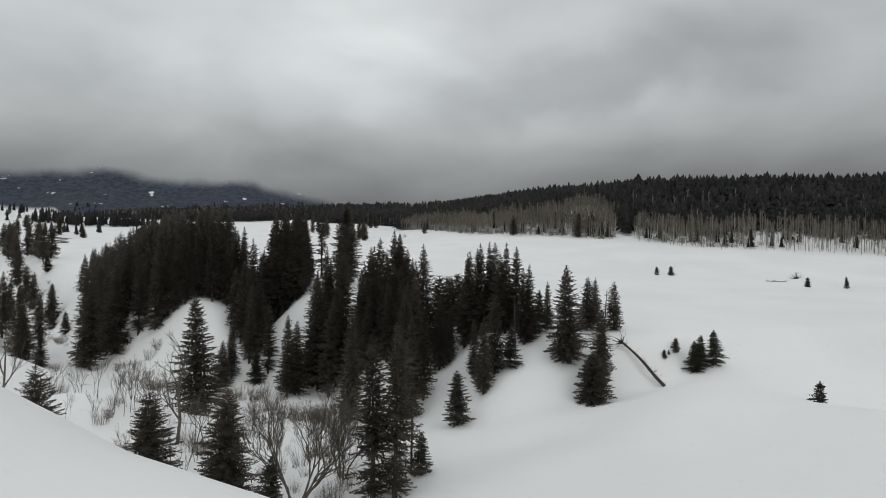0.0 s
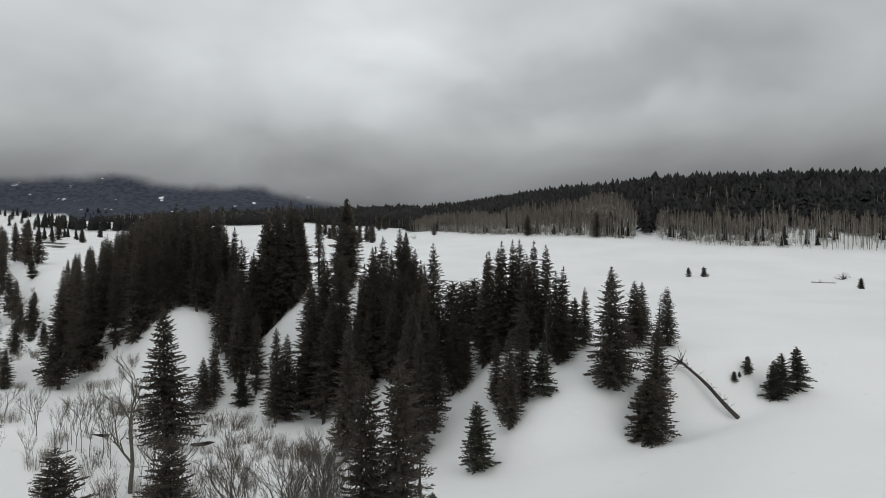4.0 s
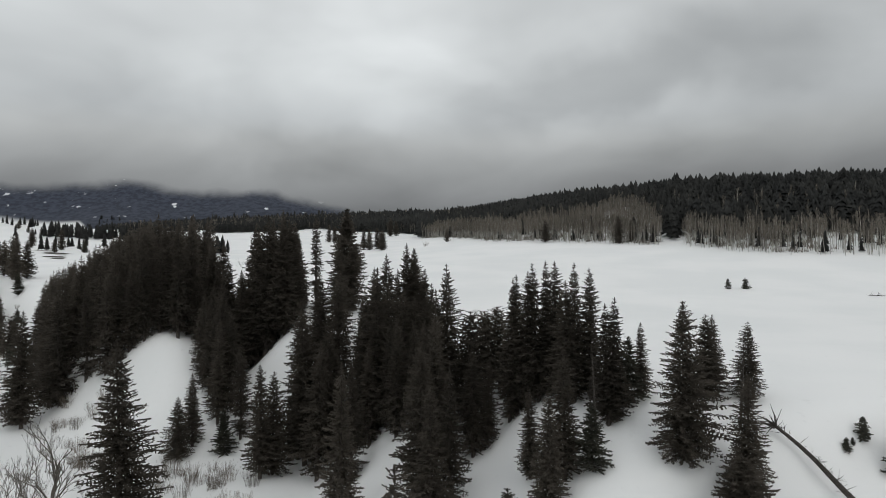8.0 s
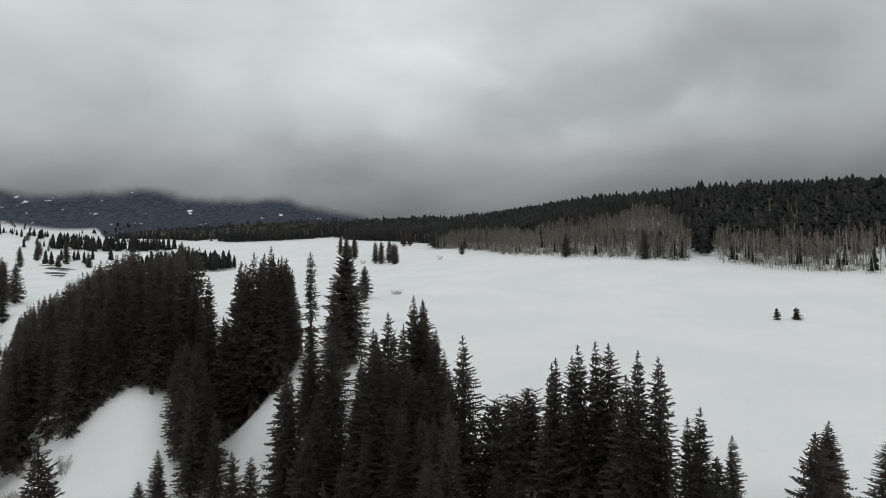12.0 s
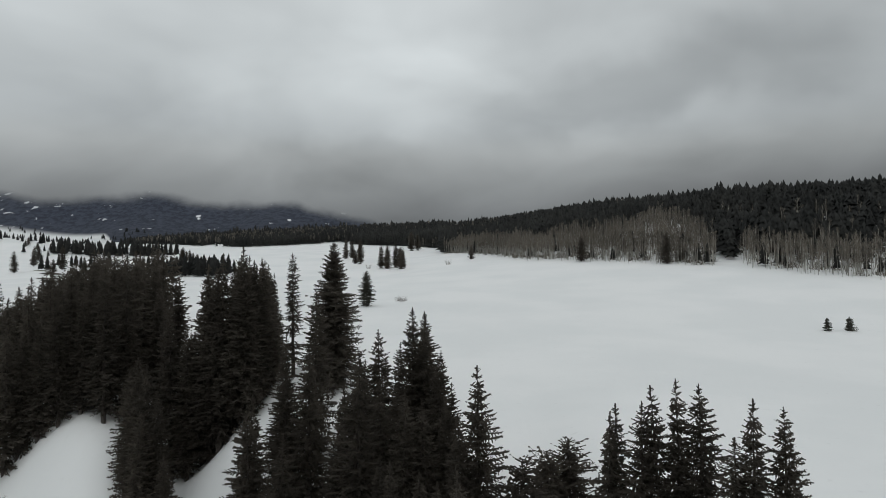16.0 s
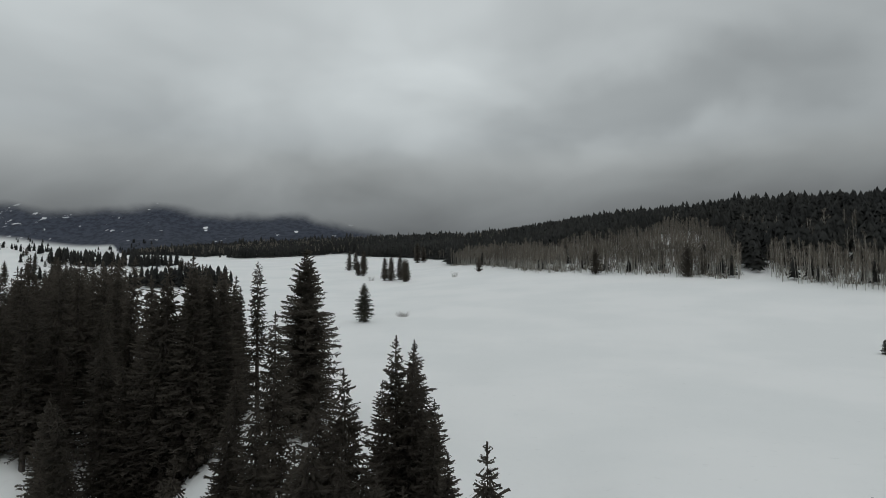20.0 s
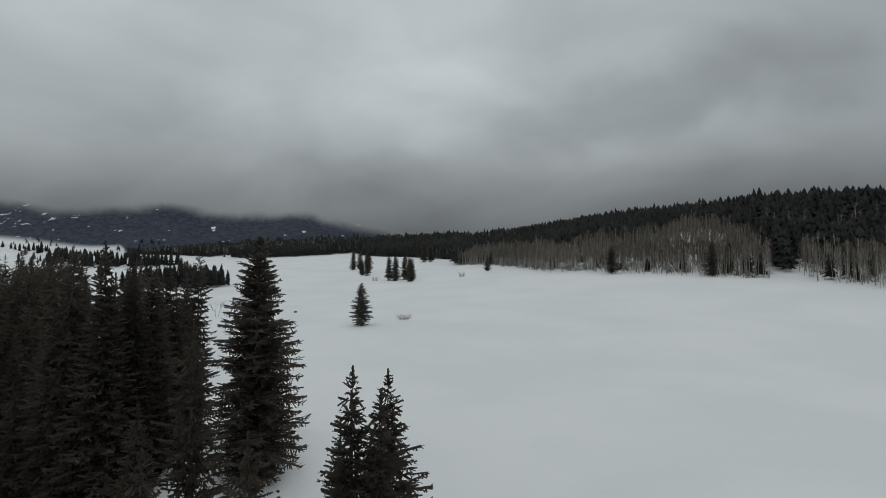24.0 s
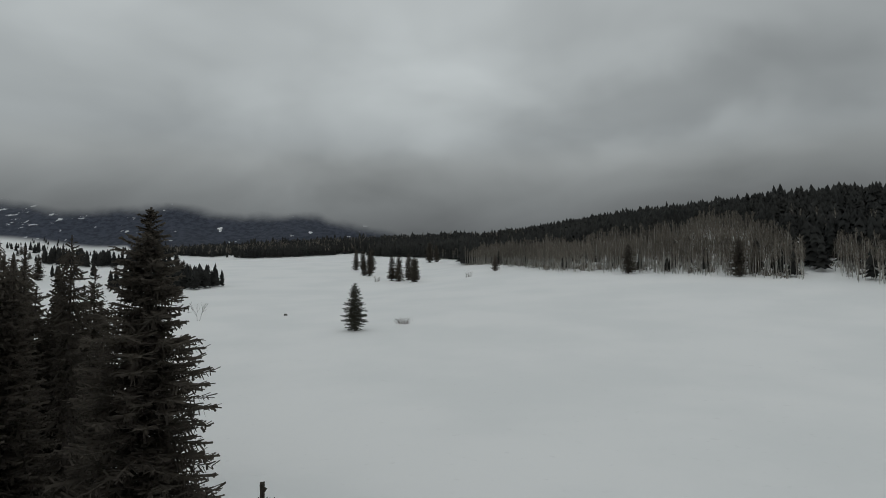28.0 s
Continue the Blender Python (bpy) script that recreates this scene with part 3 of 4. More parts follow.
def aspen(seed):
    """Bare aspen of height 1: stem, and twigs that point up."""
    rg = np.random.default_rng(seed)
    stem, twigs = Shape(), Shape()
    bend = rg.normal(0, 0.012, 2)
    stem.tube([(0, 0, -0.03), (bend[0], bend[1], 0.5), (bend[0] * 2, bend[1] * 2, 0.93)], [0.0085, 0.0065, 0.0022], 3)
    for _ in range(20):
        z, a = rg.uniform(0.42, 0.93), rg.uniform(0, 6.28)
        ln = (1.04 - z) * rg.uniform(0.2, 0.42) + 0.03
        d = np.array([math.cos(a), math.sin(a), 0])
        p = np.array([bend[0] * 2 * z, bend[1] * 2 * z, z])
        q = p + d * ln * 0.55 + [0, 0, ln]
        s = np.array([-d[1], d[0], 0]) * 0.007
        twigs.add([p - s, p + s, q], [(0, 1, 2)])
        for _ in range(2):
            m = p + (q - p) * rg.uniform(0.35, 0.8)
            e = m + np.r_[rg.normal(0, 0.02, 2), rg.uniform(0.02, 0.07)]
            twigs.add([m - s * 0.8, m + s * 0.8, e], [(0, 1, 2)])
    return [(np.concatenate(q.v), np.concatenate(q.f)) for q in (stem, twigs)]


def scattered(name, shapes, spots, mat, label, category):
    """Many copies of the shapes, joined into one mesh. spots: rows of x, y, height, width."""
    rg = np.random.default_rng(len(spots))
    vs, fs, n = [], [], 0
    kind = rg.integers(0, len(shapes), len(spots))
    turn = rg.uniform(0, 6.28, len(spots))
    z = ground(spots[:, 0], spots[:, 1])
    for k, (v, f) in enumerate(shapes):
        at = np.where(kind == k)[0]
        if not len(at):
            continue
        c, s = np.cos(turn[at])[:, None], np.sin(turn[at])[:, None]
        w, h = spots[at, 3][:, None], spots[at, 2][:, None]
        p = np.stack([(v[:, 0] * c - v[:, 1] * s) * w + spots[at, 0][:, None], (v[:, 0] * s + v[:, 1] * c) * w + spots[at, 1][:, None], v[:, 2] * h + z[at][:, None]], -1)
        fs.append((f[None] + (np.arange(len(at)) * len(v))[:, None, None] + n).reshape(-1, 3))
        vs.append(p.reshape(-1, 3))
        n += len(at) * len(v)
    return tagged(new(name, mesh_of(name, np.concatenate(vs), np.concatenate(fs), mat)), label, category, kind="stuff")


WOODS = [(420, 120), (330, 185), (258, 232), (186, 272), (150, 286), (126, 296), (114, 308), (104, 328), (86, 344), (62, 370), (40, 394), (18, 418), (-10, 510), (-38, 590), (-32, 700), (-120, 820), (-215, 935), (-330, 880), (-470, 960), (-700, 1050)]


def edge_spots(count, lo, hi, seed, first=0, last=None, power=1.0):
    """Random places between lo and hi metres behind the edge of the woods, their depth, and x of the edge before them."""
    rg = np.random.default_rng(seed)
    line = np.array(WOODS[first:last], float)
    seg = np.diff(line, axis=0)
    ln = np.hypot(*seg.T)
    k = rg.choice(len(seg), count, p=ln / ln.sum())
    back = np.tile([0.25, 0.97], (len(seg), 1)) if first < 13 else np.tile([-0.1, 0.99], (len(seg), 1))
    d = lo + (hi - lo) * rg.random(count) ** power
    edge = line[k] + seg[k] * rg.random(count)[:, None]
    p = edge + back[k] * d[:, None]
    return p + rg.normal(0, 1.6, p.shape), d, edge[:, 0]


def belt(x):
    """How deep the aspens reach behind the edge at x, before the conifers begin."""
    deep = np.interp(x, [-40, -12, 14, 24, 58, 66, 86, 91, 93, 101, 104, 150, 200, 420], [26, 34, 42, 95, 105, 165, 170, 120, 20, 20, 38, 42, 46, 50])
    return deep * (1 + 0.16 * np.sin(x / 3.7) + 0.12 * np.sin(x / 8.3 + 1))


CONIFERS = [far_conifer(k) for k in range(6)]
PLAIN_CONIFERS = [far_conifer(k, 8, 5) for k in range(10, 16)]
ASPENS = [aspen(k) for k in range(8)]
rng = np.random.default_rng(5)


def sized(p, lo, hi, seed, wide=1.0):
    rg = np.random.default_rng(seed)
    h = rg.uniform(lo, hi, len(p)) * (1 + 0.12 * rg.normal(0, 1, len(p)))
    return np.c_[p, h, h * wide * rg.uniform(0.8, 1.25, len(p))]


asp, deep, ex = edge_spots(15000, 0, 185, 11, 0, 14, 1.15)
keep = (deep < belt(ex)) & ~((ex > 92) & (ex < 101)) & (rng.random(len(ex)) < np.where(ex > 140, 0.7, 1.0)) & (rng.random(len(ex)) < np.where(deep < 28, 1.0, 0.62))
asp, deep, ex = asp[keep], deep[keep], ex[keep]
tall = np.interp(deep, [0, 10, 60, 170], [9.5, 11.5, 12.5, 12.0])
asp_rows = sized(asp, 0.9, 1.12, 12, 1.25)
asp_rows[:, 2:] *= tall[:, None]
near = deep < 34
scattered("aspen_stems", [a[0] for a in ASPENS], asp_rows[near], ASPEN_BARK, "pale bare aspen stems along the meadow's edge", "aspen grove")
scattered("aspen_twigs", [a[1] for a in ASPENS], asp_rows[near], ASPEN_TWIGS, "brown leafless aspen crowns along the meadow's edge", "aspen grove")
scattered("upper_aspen_stems", [a[0] for a in ASPENS], asp_rows[~near], ASPEN_BARK, "grey bare aspen stems on the wooded slope", "aspen grove")
scattered("upper_aspen_twigs", [a[1] for a in ASPENS], asp_rows[~near], ASPEN_TWIGS, "brown leafless aspen crowns on the wooded slope", "aspen grove")
con, deep, ex = edge_spots(8200, 4, 430, 15, 0, 14)
keep = deep > belt(ex) + rng.uniform(-6, 16, len(ex))
con_rows = sized(con, 9.5, 15.5, 16, 1.55)
con_rows[:, 2:] *= np.where(ex > 90, 0.98, 0.95)[:, None]
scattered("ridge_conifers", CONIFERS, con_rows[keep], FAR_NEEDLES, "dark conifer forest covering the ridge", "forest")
mixed, deep, ex = edge_spots(190, 40, 150, 27, 0, 8)
rows2 = sized(mixed, 10, 15, 14, 1.3)
scattered("ridge_aspen_stems", [a[0] for a in ASPENS], rows2, ASPEN_BARK, "grey bare aspen stems among the ridge conifers", "aspen grove")
scattered("ridge_aspen_twigs", [a[1] for a in ASPENS], rows2, ASPEN_TWIGS, "brown leafless aspen crowns among the ridge conifers", "aspen grove")
back, _, _ = edge_spots(9500, 0, 560, 17, 13, None, 1.5)
west_end = -0.58 * (back[:, 1] - 60) + rng.uniform(-25, 25, len(back))
back = back[(back[:, 0] > west_end) & (np.sin(back[:, 0] / 26) + np.sin(back[:, 1] / 19) > -1.35)]
back_rows = sized(back, 12, 19, 18, 1.4)
back_rows[:, 2:] *= np.interp(back[:, 0], [-700, -330, -120, 40], [0.6, 0.7, 0.92, 1.0])[:, None]
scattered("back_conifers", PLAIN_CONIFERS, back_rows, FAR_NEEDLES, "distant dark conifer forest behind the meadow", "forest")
slope = np.c_[rng.uniform(-520, 260, 2200), rng.uniform(900, 1450, 2200)]
slope = slope[slope[:, 0] > -0.58 * (slope[:, 1] - 60)]
rows4 = sized(slope, 10, 15, 28, 1.6)
scattered("back_aspen_twigs", [a[1] for a in ASPENS], rows4, ASPEN_TWIGS, "brown leafless trees among the far conifers", "aspen grove")
west = rng.uniform(0, 1, (90, 2))
west = np.c_[-1850 + 640 * west[:, 0], 2120 + 160 * west[:, 1] + 60 * np.sin(west[:, 0] * 9)]
scattered("slope_conifers", PLAIN_CONIFERS, sized(west, 11, 18, 29, 1.5), FAR_NEEDLES, "scattered conifers on the far open snow slope", "forest")
gap_y = rng.uniform(590, 1350, 4200)
gap_x = np.interp(gap_y, [575, 700, 820, 935, 1400], [-36, -28, -118, -212, -300]) + 4 + rng.random(4200) * 420
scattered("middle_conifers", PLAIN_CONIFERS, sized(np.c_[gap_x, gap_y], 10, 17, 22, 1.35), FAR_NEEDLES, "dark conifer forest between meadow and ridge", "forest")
asp3, _, _ = edge_spots(1500, -4, 30, 25, 13)
asp3 = asp3[asp3[:, 0] > -95]
rows3 = sized(asp3, 8, 12, 26, 1.4)
scattered("far_aspen_stems", [a[0] for a in ASPENS], rows3, ASPEN_BARK, "pale aspen stems before the far conifers", "aspen grove")
scattered("far_aspen_twigs", [a[1] for a in ASPENS], rows3, ASPEN_TWIGS, "brown leafless aspens before the far conifers", "aspen grove")
tallest, deep, ex = edge_spots(420, 6, 110, 31, 0, 8)
tallest = tallest[(deep > belt(ex) + 2) & (deep < belt(ex) + 60)]
scattered("tall_conifers", CONIFERS, sized(tallest, 12.5, 16.5, 32, 1.5), FAR_NEEDLES, "tall dark conifers above the aspens", "forest")
few, _, ex = edge_spots(150, 3, 60, 19, 0, 14)
few = few[(ex < 91) | (ex > 101)]
scattered("edge_conifers", CONIFERS, sized(few, 5, 13, 20, 1.3), FAR_NEEDLES, "scattered small conifers among the aspens", "forest")
def thicket(seed):
    rg = np.random.default_rng(seed)
    s = Shape()
    for _ in range(22):
        p = np.r_[rg.normal(0, 0.35, 2), -0.05]
        q = p + np.r_[rg.normal(0, 0.25, 2), rg.uniform(0.5, 1.0)]
        w = np.array([rg.normal(), rg.normal(), 0]) * 0.03
        s.add([p - w, p + w, q], [(0, 1, 2)])
    return np.concatenate(s.v), np.concatenate(s.f)


# dead brush, with more added to stand in for shade between the stems
low, _, ex = edge_spots(3600, 3, 120, 23, 0, 14, 0.9)
low = low[((ex < 91) | (ex > 102)) & (ex < 150)]
scattered("forest_brush", [thicket(k) for k in range(5)], sized(low, 1.2, 3.6, 24), ASPEN_TWIGS, "brown leafless brush between the aspen stems", "brush")
foot = np.c_[rng.uniform(-2300, 900, 5200), rng.uniform(1450, 1950, 5200)]
foot = foot[(np.sin(foot[:, 0] / 150) + np.sin(foot[:, 1] / 90 + foot[:, 0] / 300)) > -1.1]
foot = foot[foot[:, 0] > -0.58 * (foot[:, 1] - 60) - 40 * np.sin(foot[:, 1] / 40)]
scattered("foothill_conifers", PLAIN_CONIFERS, sized(foot, 14, 20, 21, 1.5), FAR_NEEDLES, "dark forest at the foot of the mountains", "forest")

# ---- conifers of the meadow's edge ----
KINDS = {
    "full": [spruce_meshes(k, 16.0, 3.0, NEEDLES, twigs=7, rows=46, narrow=0.76, ragged=0.2) for k in (1, 2, 3)],
    "slim": [spruce_meshes(k, 16.0, 2.6, NEEDLES, twigs=7, rows=46, ragged=0.24, bulge=0.08, narrow=0.76, bare=0.05) for k in (4, 5, 6)],
    "high": [spruce_meshes(k, 16.0, 2.7, NEEDLES, bare=0.08, twigs=7, rows=42, ragged=0.3, fill=0.9, narrow=0.72) for k in (7, 8)],
    "wide": [spruce_meshes(k, 16.0, 3.7, NEEDLES, bare=0.03, twigs=9, rows=48, ragged=0.24, narrow=0.74, fine=0.75, fill=0.95) for k in (9, 10)],
    "packed": [spruce_meshes(k, 16.0, 2.6, NEEDLES, bare=0.03, twigs=6, rows=32, ragged=0.28, narrow=0.72, fine=1.0) for k in (23, 24, 25, 26)],
    "massed": [spruce_meshes(k, 16.0, 2.7, NEEDLES, bare=0.2, twigs=3, rows=24, ragged=0.28, narrow=0.72, fine=1.05) for k in (33, 34, 35)],
    "hero": [spruce_meshes(k, 16.0, 3.2, NEEDLES, bare=0.02, twigs=13, rows=70, ragged=0.36, narrow=0.60, bulge=0.1, tops=3, fine=1.05, fill=1.1, droop=0.4, sparse=0.0) for k in (15,)],
    "crisp": [spruce_meshes(k, 16.0, 3.3, NEEDLES, twigs=9, rows=46, ragged=0.3, narrow=0.8, fill=1.0, bulge=0.06, fine=0.8) for k in (27, 28)],
    "double": [spruce_meshes(k, 16.0, 4.3, NEEDLES, bare=0.015, twigs=11, rows=54, ragged=0.28, narrow=0.70, fine=0.7, bulge=0.05, sparse=0.0) for k in (36,)],
    "snaggy": [spruce_meshes(k, 16.0, 2.6, NEEDLES, bare=0.06, twigs=9, rows=50, ragged=0.4, narrow=0.5, fill=0.95, fine=0.7, sparse=0.35, below=0.42) for k in (29, 30)],
    "stout": [spruce_meshes(k, 16.0, 4.5, NEEDLES, bare=0.02, twigs=10, rows=50, ragged=0.22, narrow=0.62, fine=0.75, sparse=0.0) for k in (37, 38)],
    "thin": [spruce_meshes(k, 16.0, 1.9, NEEDLES, bare=0.12, twigs=8, rows=34, ragged=0.3, fill=0.85, narrow=0.55, droop=0.45, fine=0.75) for k in (16,)],
    "round": [spruce_meshes(k, 12.0, 2.9, NEEDLES, bare=0.12, twigs=7, rows=34, ragged=0.4, narrow=0.35, tops=4) for k in (17, 18)],
    "column": [spruce_meshes(k, 12.0, 2.5, NEEDLES, twigs=5, rows=30, narrow=0.36, fine=1.0, bare=0.03) for k in (39, 40)],
    "far": [spruce_meshes(k, 12.0, 2.8, NEEDLES, twigs=3, rows=28, narrow=0.62, fine=1.15) for k in (19, 20, 21)],
    "young": [spruce_meshes(k, 6.0, 1.55, NEEDLES_YOUNG, bare=0.03, twigs=6, rows=28, droop=0.25, narrow=0.7) for k in (11, 12)],
    "bushy": [spruce_meshes(k, 6.0, 2.3, NEEDLES, bare=0.01, twigs=9, rows=38, droop=0.3, narrow=0.40, sparse=0.0) for k in (22,)],
    "sprig": [spruce_meshes(k, 2.6, 0.8, NEEDLES_YOUNG, bare=0.02, twigs=4, rows=15, droop=0.2, fill=0.9, narrow=0.7) for k in (13, 14)],
}
HIGH = {"young": 6.0, "sprig": 2.6, "round": 12.0, "far": 12.0, "column": 12.0, "bushy": 6.0}
LABELS = {
    "full": "tall dark green spruce standing in snow",
    "slim": "slender dark spruce with a pointed top",
    "high": "tall spruce with a bare lower trunk",
    "wide": "broad dark spruce with drooping limbs",
    "packed": "tall dark spruce",
    "double": "broad dark spruce with two leading shoots",
    "crisp": "sharp-topped dark spruce",
    "stout": "broad bushy dark spruce",
    "snaggy": "tall ragged spruce with a bare lower trunk",
    "hero": "very tall ragged spruce with several leading shoots",
    "thin": "thin spruce with short sparse limbs",
    "round": "old conifer with a rounded broken top",
    "bushy": "squat bushy dark fir on the snowy bank",
    "far": "dark spruce standing in snow",
    "column": "dense columnar dark spruce",
    "young": "young bushy dark fir standing in snow",
    "sprig": "small fir sapling poking out of the snow",
}


def stand(rows, kinds, group, where=""):
    """A stand of conifers. rows: x, y, height."""
    rg = random.Random(len(rows) * 7 + len(group))
    for k, (x, y, h) in enumerate(rows):
        kind = kinds[k % len(kinds)] if h > 7.5 else ("young" if h > 3.4 else "sprig")
        s = h / HIGH.get(kind, 16.0)
        plant("spruce" if h > 7.5 else "fir", rg.choice(KINDS[kind]), x, y, LABELS[kind] + where, "tree", group, s, s * rg.uniform(0.92, 1.1) * (1.0 if h > 13 else 1.22), tilt=(rg.gauss(0, 0.8), rg.gauss(0, 0.8)))


stand([(3.7, 105.1, 15.9), (4.5, 105.3, 15.4), (5.6, 104.4, 15.0), (6.8, 103.9, 15.0), (7.8, 104.3, 14.4), (8.6, 103.3, 14.2), (9.2, 100.6, 12.8), (10.0, 100.5, 14.4), (11.7, 100.4, 13.6), (12.4, 95.6, 11.6), (13.1, 96.2, 11.8), (15.0, 98.6, 6.6), (16.4, 99.2, 7.6), (5.9, 88.6, 11.0), (9.9, 90.5, 6.0), (4.9, 95.0, 8.7), (7.6, 91.4, 11.5)], ["slim", "slim", "full"], "spruces on the meadow's rim", " on the meadow's rim")
stand([(17.5, 90.1, 13.6)], ["double"], "trees at the edge of the open snow", "")
stand([(22.4, 98.1, 8.4), (24.4, 101.6, 7.6), (26.5, 97.8, 7.6), (22.0, 88.0, 10.8), (2.1, 84.4, 7.4), (35.6, 89.4, 4.5), (36.7, 89.9, 4.9), (38.9, 90.8, 5.2), (34.1, 92.4, 2.1), (32.1, 91.6, 1.3), (32.9, 92.0, 0.7)], ["wide", "full"], "trees at the edge of the open snow", "")
stand([(74.3, 220.0, 3.1), (79.3, 220.0, 3.4), (119.9, 188.0, 3.6), (109.5, 190.0, 3.1)], ["full"], "small firs on the open meadow", " on the open meadow")
stand([(-3.3, 111.8, 18.0), (-4.7, 111.0, 15.6), (-7.1, 127.0, 13.1), (-14.5, 127.5, 17.1), (-15.3, 123.5, 18.5), (-11.9, 133.0, 14.0), (-4.5, 104.0, 13.5), (-14.9, 118.0, 16.9), (-20.3, 122.0, 20.2), (-7.8, 119.0, 12.9), (-25.7, 138.0, 16.0), (-4.5, 104.0, 17.1), (-6.2, 108.0, 13.6), (-4.0, 107.0, 11.7), (-15.2, 112.0, 14.7), (-0.4, 103.0, 11.8), (1.2, 104.0, 9.3)], ["full", "slim", "high"], "spruces on the bank", " on the creek bank")
stand([(-14.4, 101.0, 18.7), (-6.0, 100.0, 16.7), (-2.7, 97.0, 14.6), (-9.7, 112.0, 14.5), (-14.3, 124.0, 20.0), (-21.1, 119.0, 18.8), (-4.5, 94.0, 16.0), (-24.5, 126.0, 23.1), (-20.3, 130.0, 22.9), (-11.5, 121.0, 16.3), (-6.0, 120.0, 13.2)], ["slim", "full", "high"], "spruces on the bank", " on the creek bank")
stand([(-44.7, 141.0, 18.7), (-41.4, 139.0, 18.9), (-40.9, 135.0, 17.0), (-39.4, 137.0, 16.5), (-47.1, 144.0, 15.1), (-36.1, 132.0, 15.2), (-52.4, 154.0, 14.3), (-49.7, 158.0, 17.4), (-44.2, 156.0, 17.1), (-44.6, 150.0, 22.2), (-51.9, 160.0, 18.1)], ["full", "high"], "spruces on the bluff slope", " on the snow slope")
stand([(-11.9, 123.5, 19.7), (-9.9, 128.0, 18.4), (-9.1, 131.6, 16.7), (-7.1, 124.8, 14.5), (-9.0, 127.2, 17.4)], ["crisp"], "spruces on the bank", " on the creek bank")
stand([(-12.9, 117.6, 21.5)], ["slim"], "spruces on the bank", " on the creek bank")
stand([(-6.9, 65.6, 17.2), (-4.6, 64.6, 17.6)], ["snaggy"], "spruces along the creek", " by the creek")
stand([(-23.1, 150.8, 19.0)], ["hero"], "spruces on the knoll", "")
stand([(-0.8, 109.4, 13.4), (1.2, 112.0, 11.4), (3.0, 113.5, 10.4)], ["round"], "spruces on the bank", " on the bank")
stand([(-29.4, 153.6, 16.8)], ["thin"], "spruces on the knoll", " on the knoll")
stand([(-33.5, 154.6, 18.1), (-33.9, 148.5, 22.5), (-38.1, 149.5, 23.0), (-42.0, 149.0, 19.5), (-44.5, 156.0, 16.9), (-54.6, 165.0, 17.5), (-52.9, 168.0, 17.4), (-43.6, 160.0, 16.6), (-22.1, 138.2, 19.9), (-25.9, 128.0, 23.6), (-23.8, 132.0, 21.6), (-36.1, 150.0, 14.7)], ["slim", "full", "high"], "spruces on the knoll", " on the knoll")
stand([(-41.2, 107.2, 21.0), (-43.6, 132.0, 11.4), (-44.6, 129.0, 9.7), (-29.4, 121.0, 15.9), (-28.3, 123.0, 14.4), (-81.0, 146.0, 21.3), (-85.0, 150.0, 10.0), (-16.7, 62.0, 7.1), (-2.2, 69.0, 4.6), (-37.9, 130.0, 6.9)], ["wide", "full"], "spruces along the creek", " by the creek")

stand([(-28.4, 62.0, 11.7), (-22.2, 66.0, 12.1), (-45.6, 72.0, 15.0)], ["stout"], "spruces along the creek", " by the creek")

# the dense stand on the bluff, and the trees between
rg = random.Random(21)
DENSE = [(-55, 150), (-67, 149), (-81, 151), (-91, 164), (-106, 186), (-121, 211), (-112, 232), (-80, 212), (-60, 182), (-54, 166)]


def inside(x, y, ring):
    hit = False
    for (ax, ay), (bx, by) in zip(ring, ring[1:] + ring[:1]):
        if (ay > y) != (by > y) and x < (bx - ax) * (y - ay) / (by - ay) + ax:
            hit = not hit
    return hit


def crowd(ring, count, gap, lo, hi, kinds, group, where="", deep=None, top=None):
    xs, ys = [p[0] for p in ring], [p[1] for p in ring]
    spots = []
    for _ in range(count * 40):
        x, y = rg.uniform(min(xs), max(xs)), rg.uniform(min(ys), max(ys))
        if inside(x, y, ring) and all((x - a) ** 2 + (y - b) ** 2 > gap * gap for a, b, _ in spots):
            # the tops step down towards the creek
            west = -0.839 * (x + 3) - 0.545 * (y - 81)
            tall = min(rg.uniform(lo, hi), 42.5 - 0.67 * max(0.0, west) + rg.uniform(-1.5, 1.0) - float(ground(x, y)))
            if top:
                tall = min(rg.uniform(*top) - float(ground(x, y)), 26)
            if tall > 5:
                spots.append((round(x, 1), round(y, 1), tall))
        if len(spots) == count:
            break
    if deep:
        # the back of the stand, where no tree can be told from the next, is one mesh
        shapes = []
        for trunk, crown in KINDS["massed"]:
            v = np.empty(len(crown.vertices) * 3)
            crown.vertices.foreach_get("co", v)
            f = np.empty(len(crown.polygons) * 3, np.int32)
            crown.polygons.foreach_get("vertices", f)
            shapes.append((v.reshape(-1, 3) / 16.0, f.reshape(-1, 3)))
        scattered("spruce_thicket", shapes, np.array([(x, y, h, h * 1.05) for x, y, h in spots if y > deep]), NEEDLES, "dense dark spruces at the back of the stand", "forest")
        spots = [s for s in spots if s[1] <= deep]
    stand(spots, kinds, group, where)


crowd(DENSE, 145, 2.8, 17, 23, ["packed", "packed", "high", "packed"], "dense spruces on the bluff", " in a dense stand", 180)
crowd([(-6, 110), (-11, 126), (-15, 132), (-20, 128), (-14, 116)], 9, 3.0, 12, 16, ["full", "slim", "high"], "spruces on the bank")
crowd([(-33, 147), (-41, 148), (-42, 162), (-39, 170), (-33, 160)], 17, 2.2, 15, 25, ["slim", "full", "high"], "spruces on the knoll", top=(33, 36.6))
crowd([(-41, 147), (-47, 150), (-46, 160), (-42, 162)], 6, 2.4, 11, 14.5, ["slim", "high"], "spruces on the knoll")

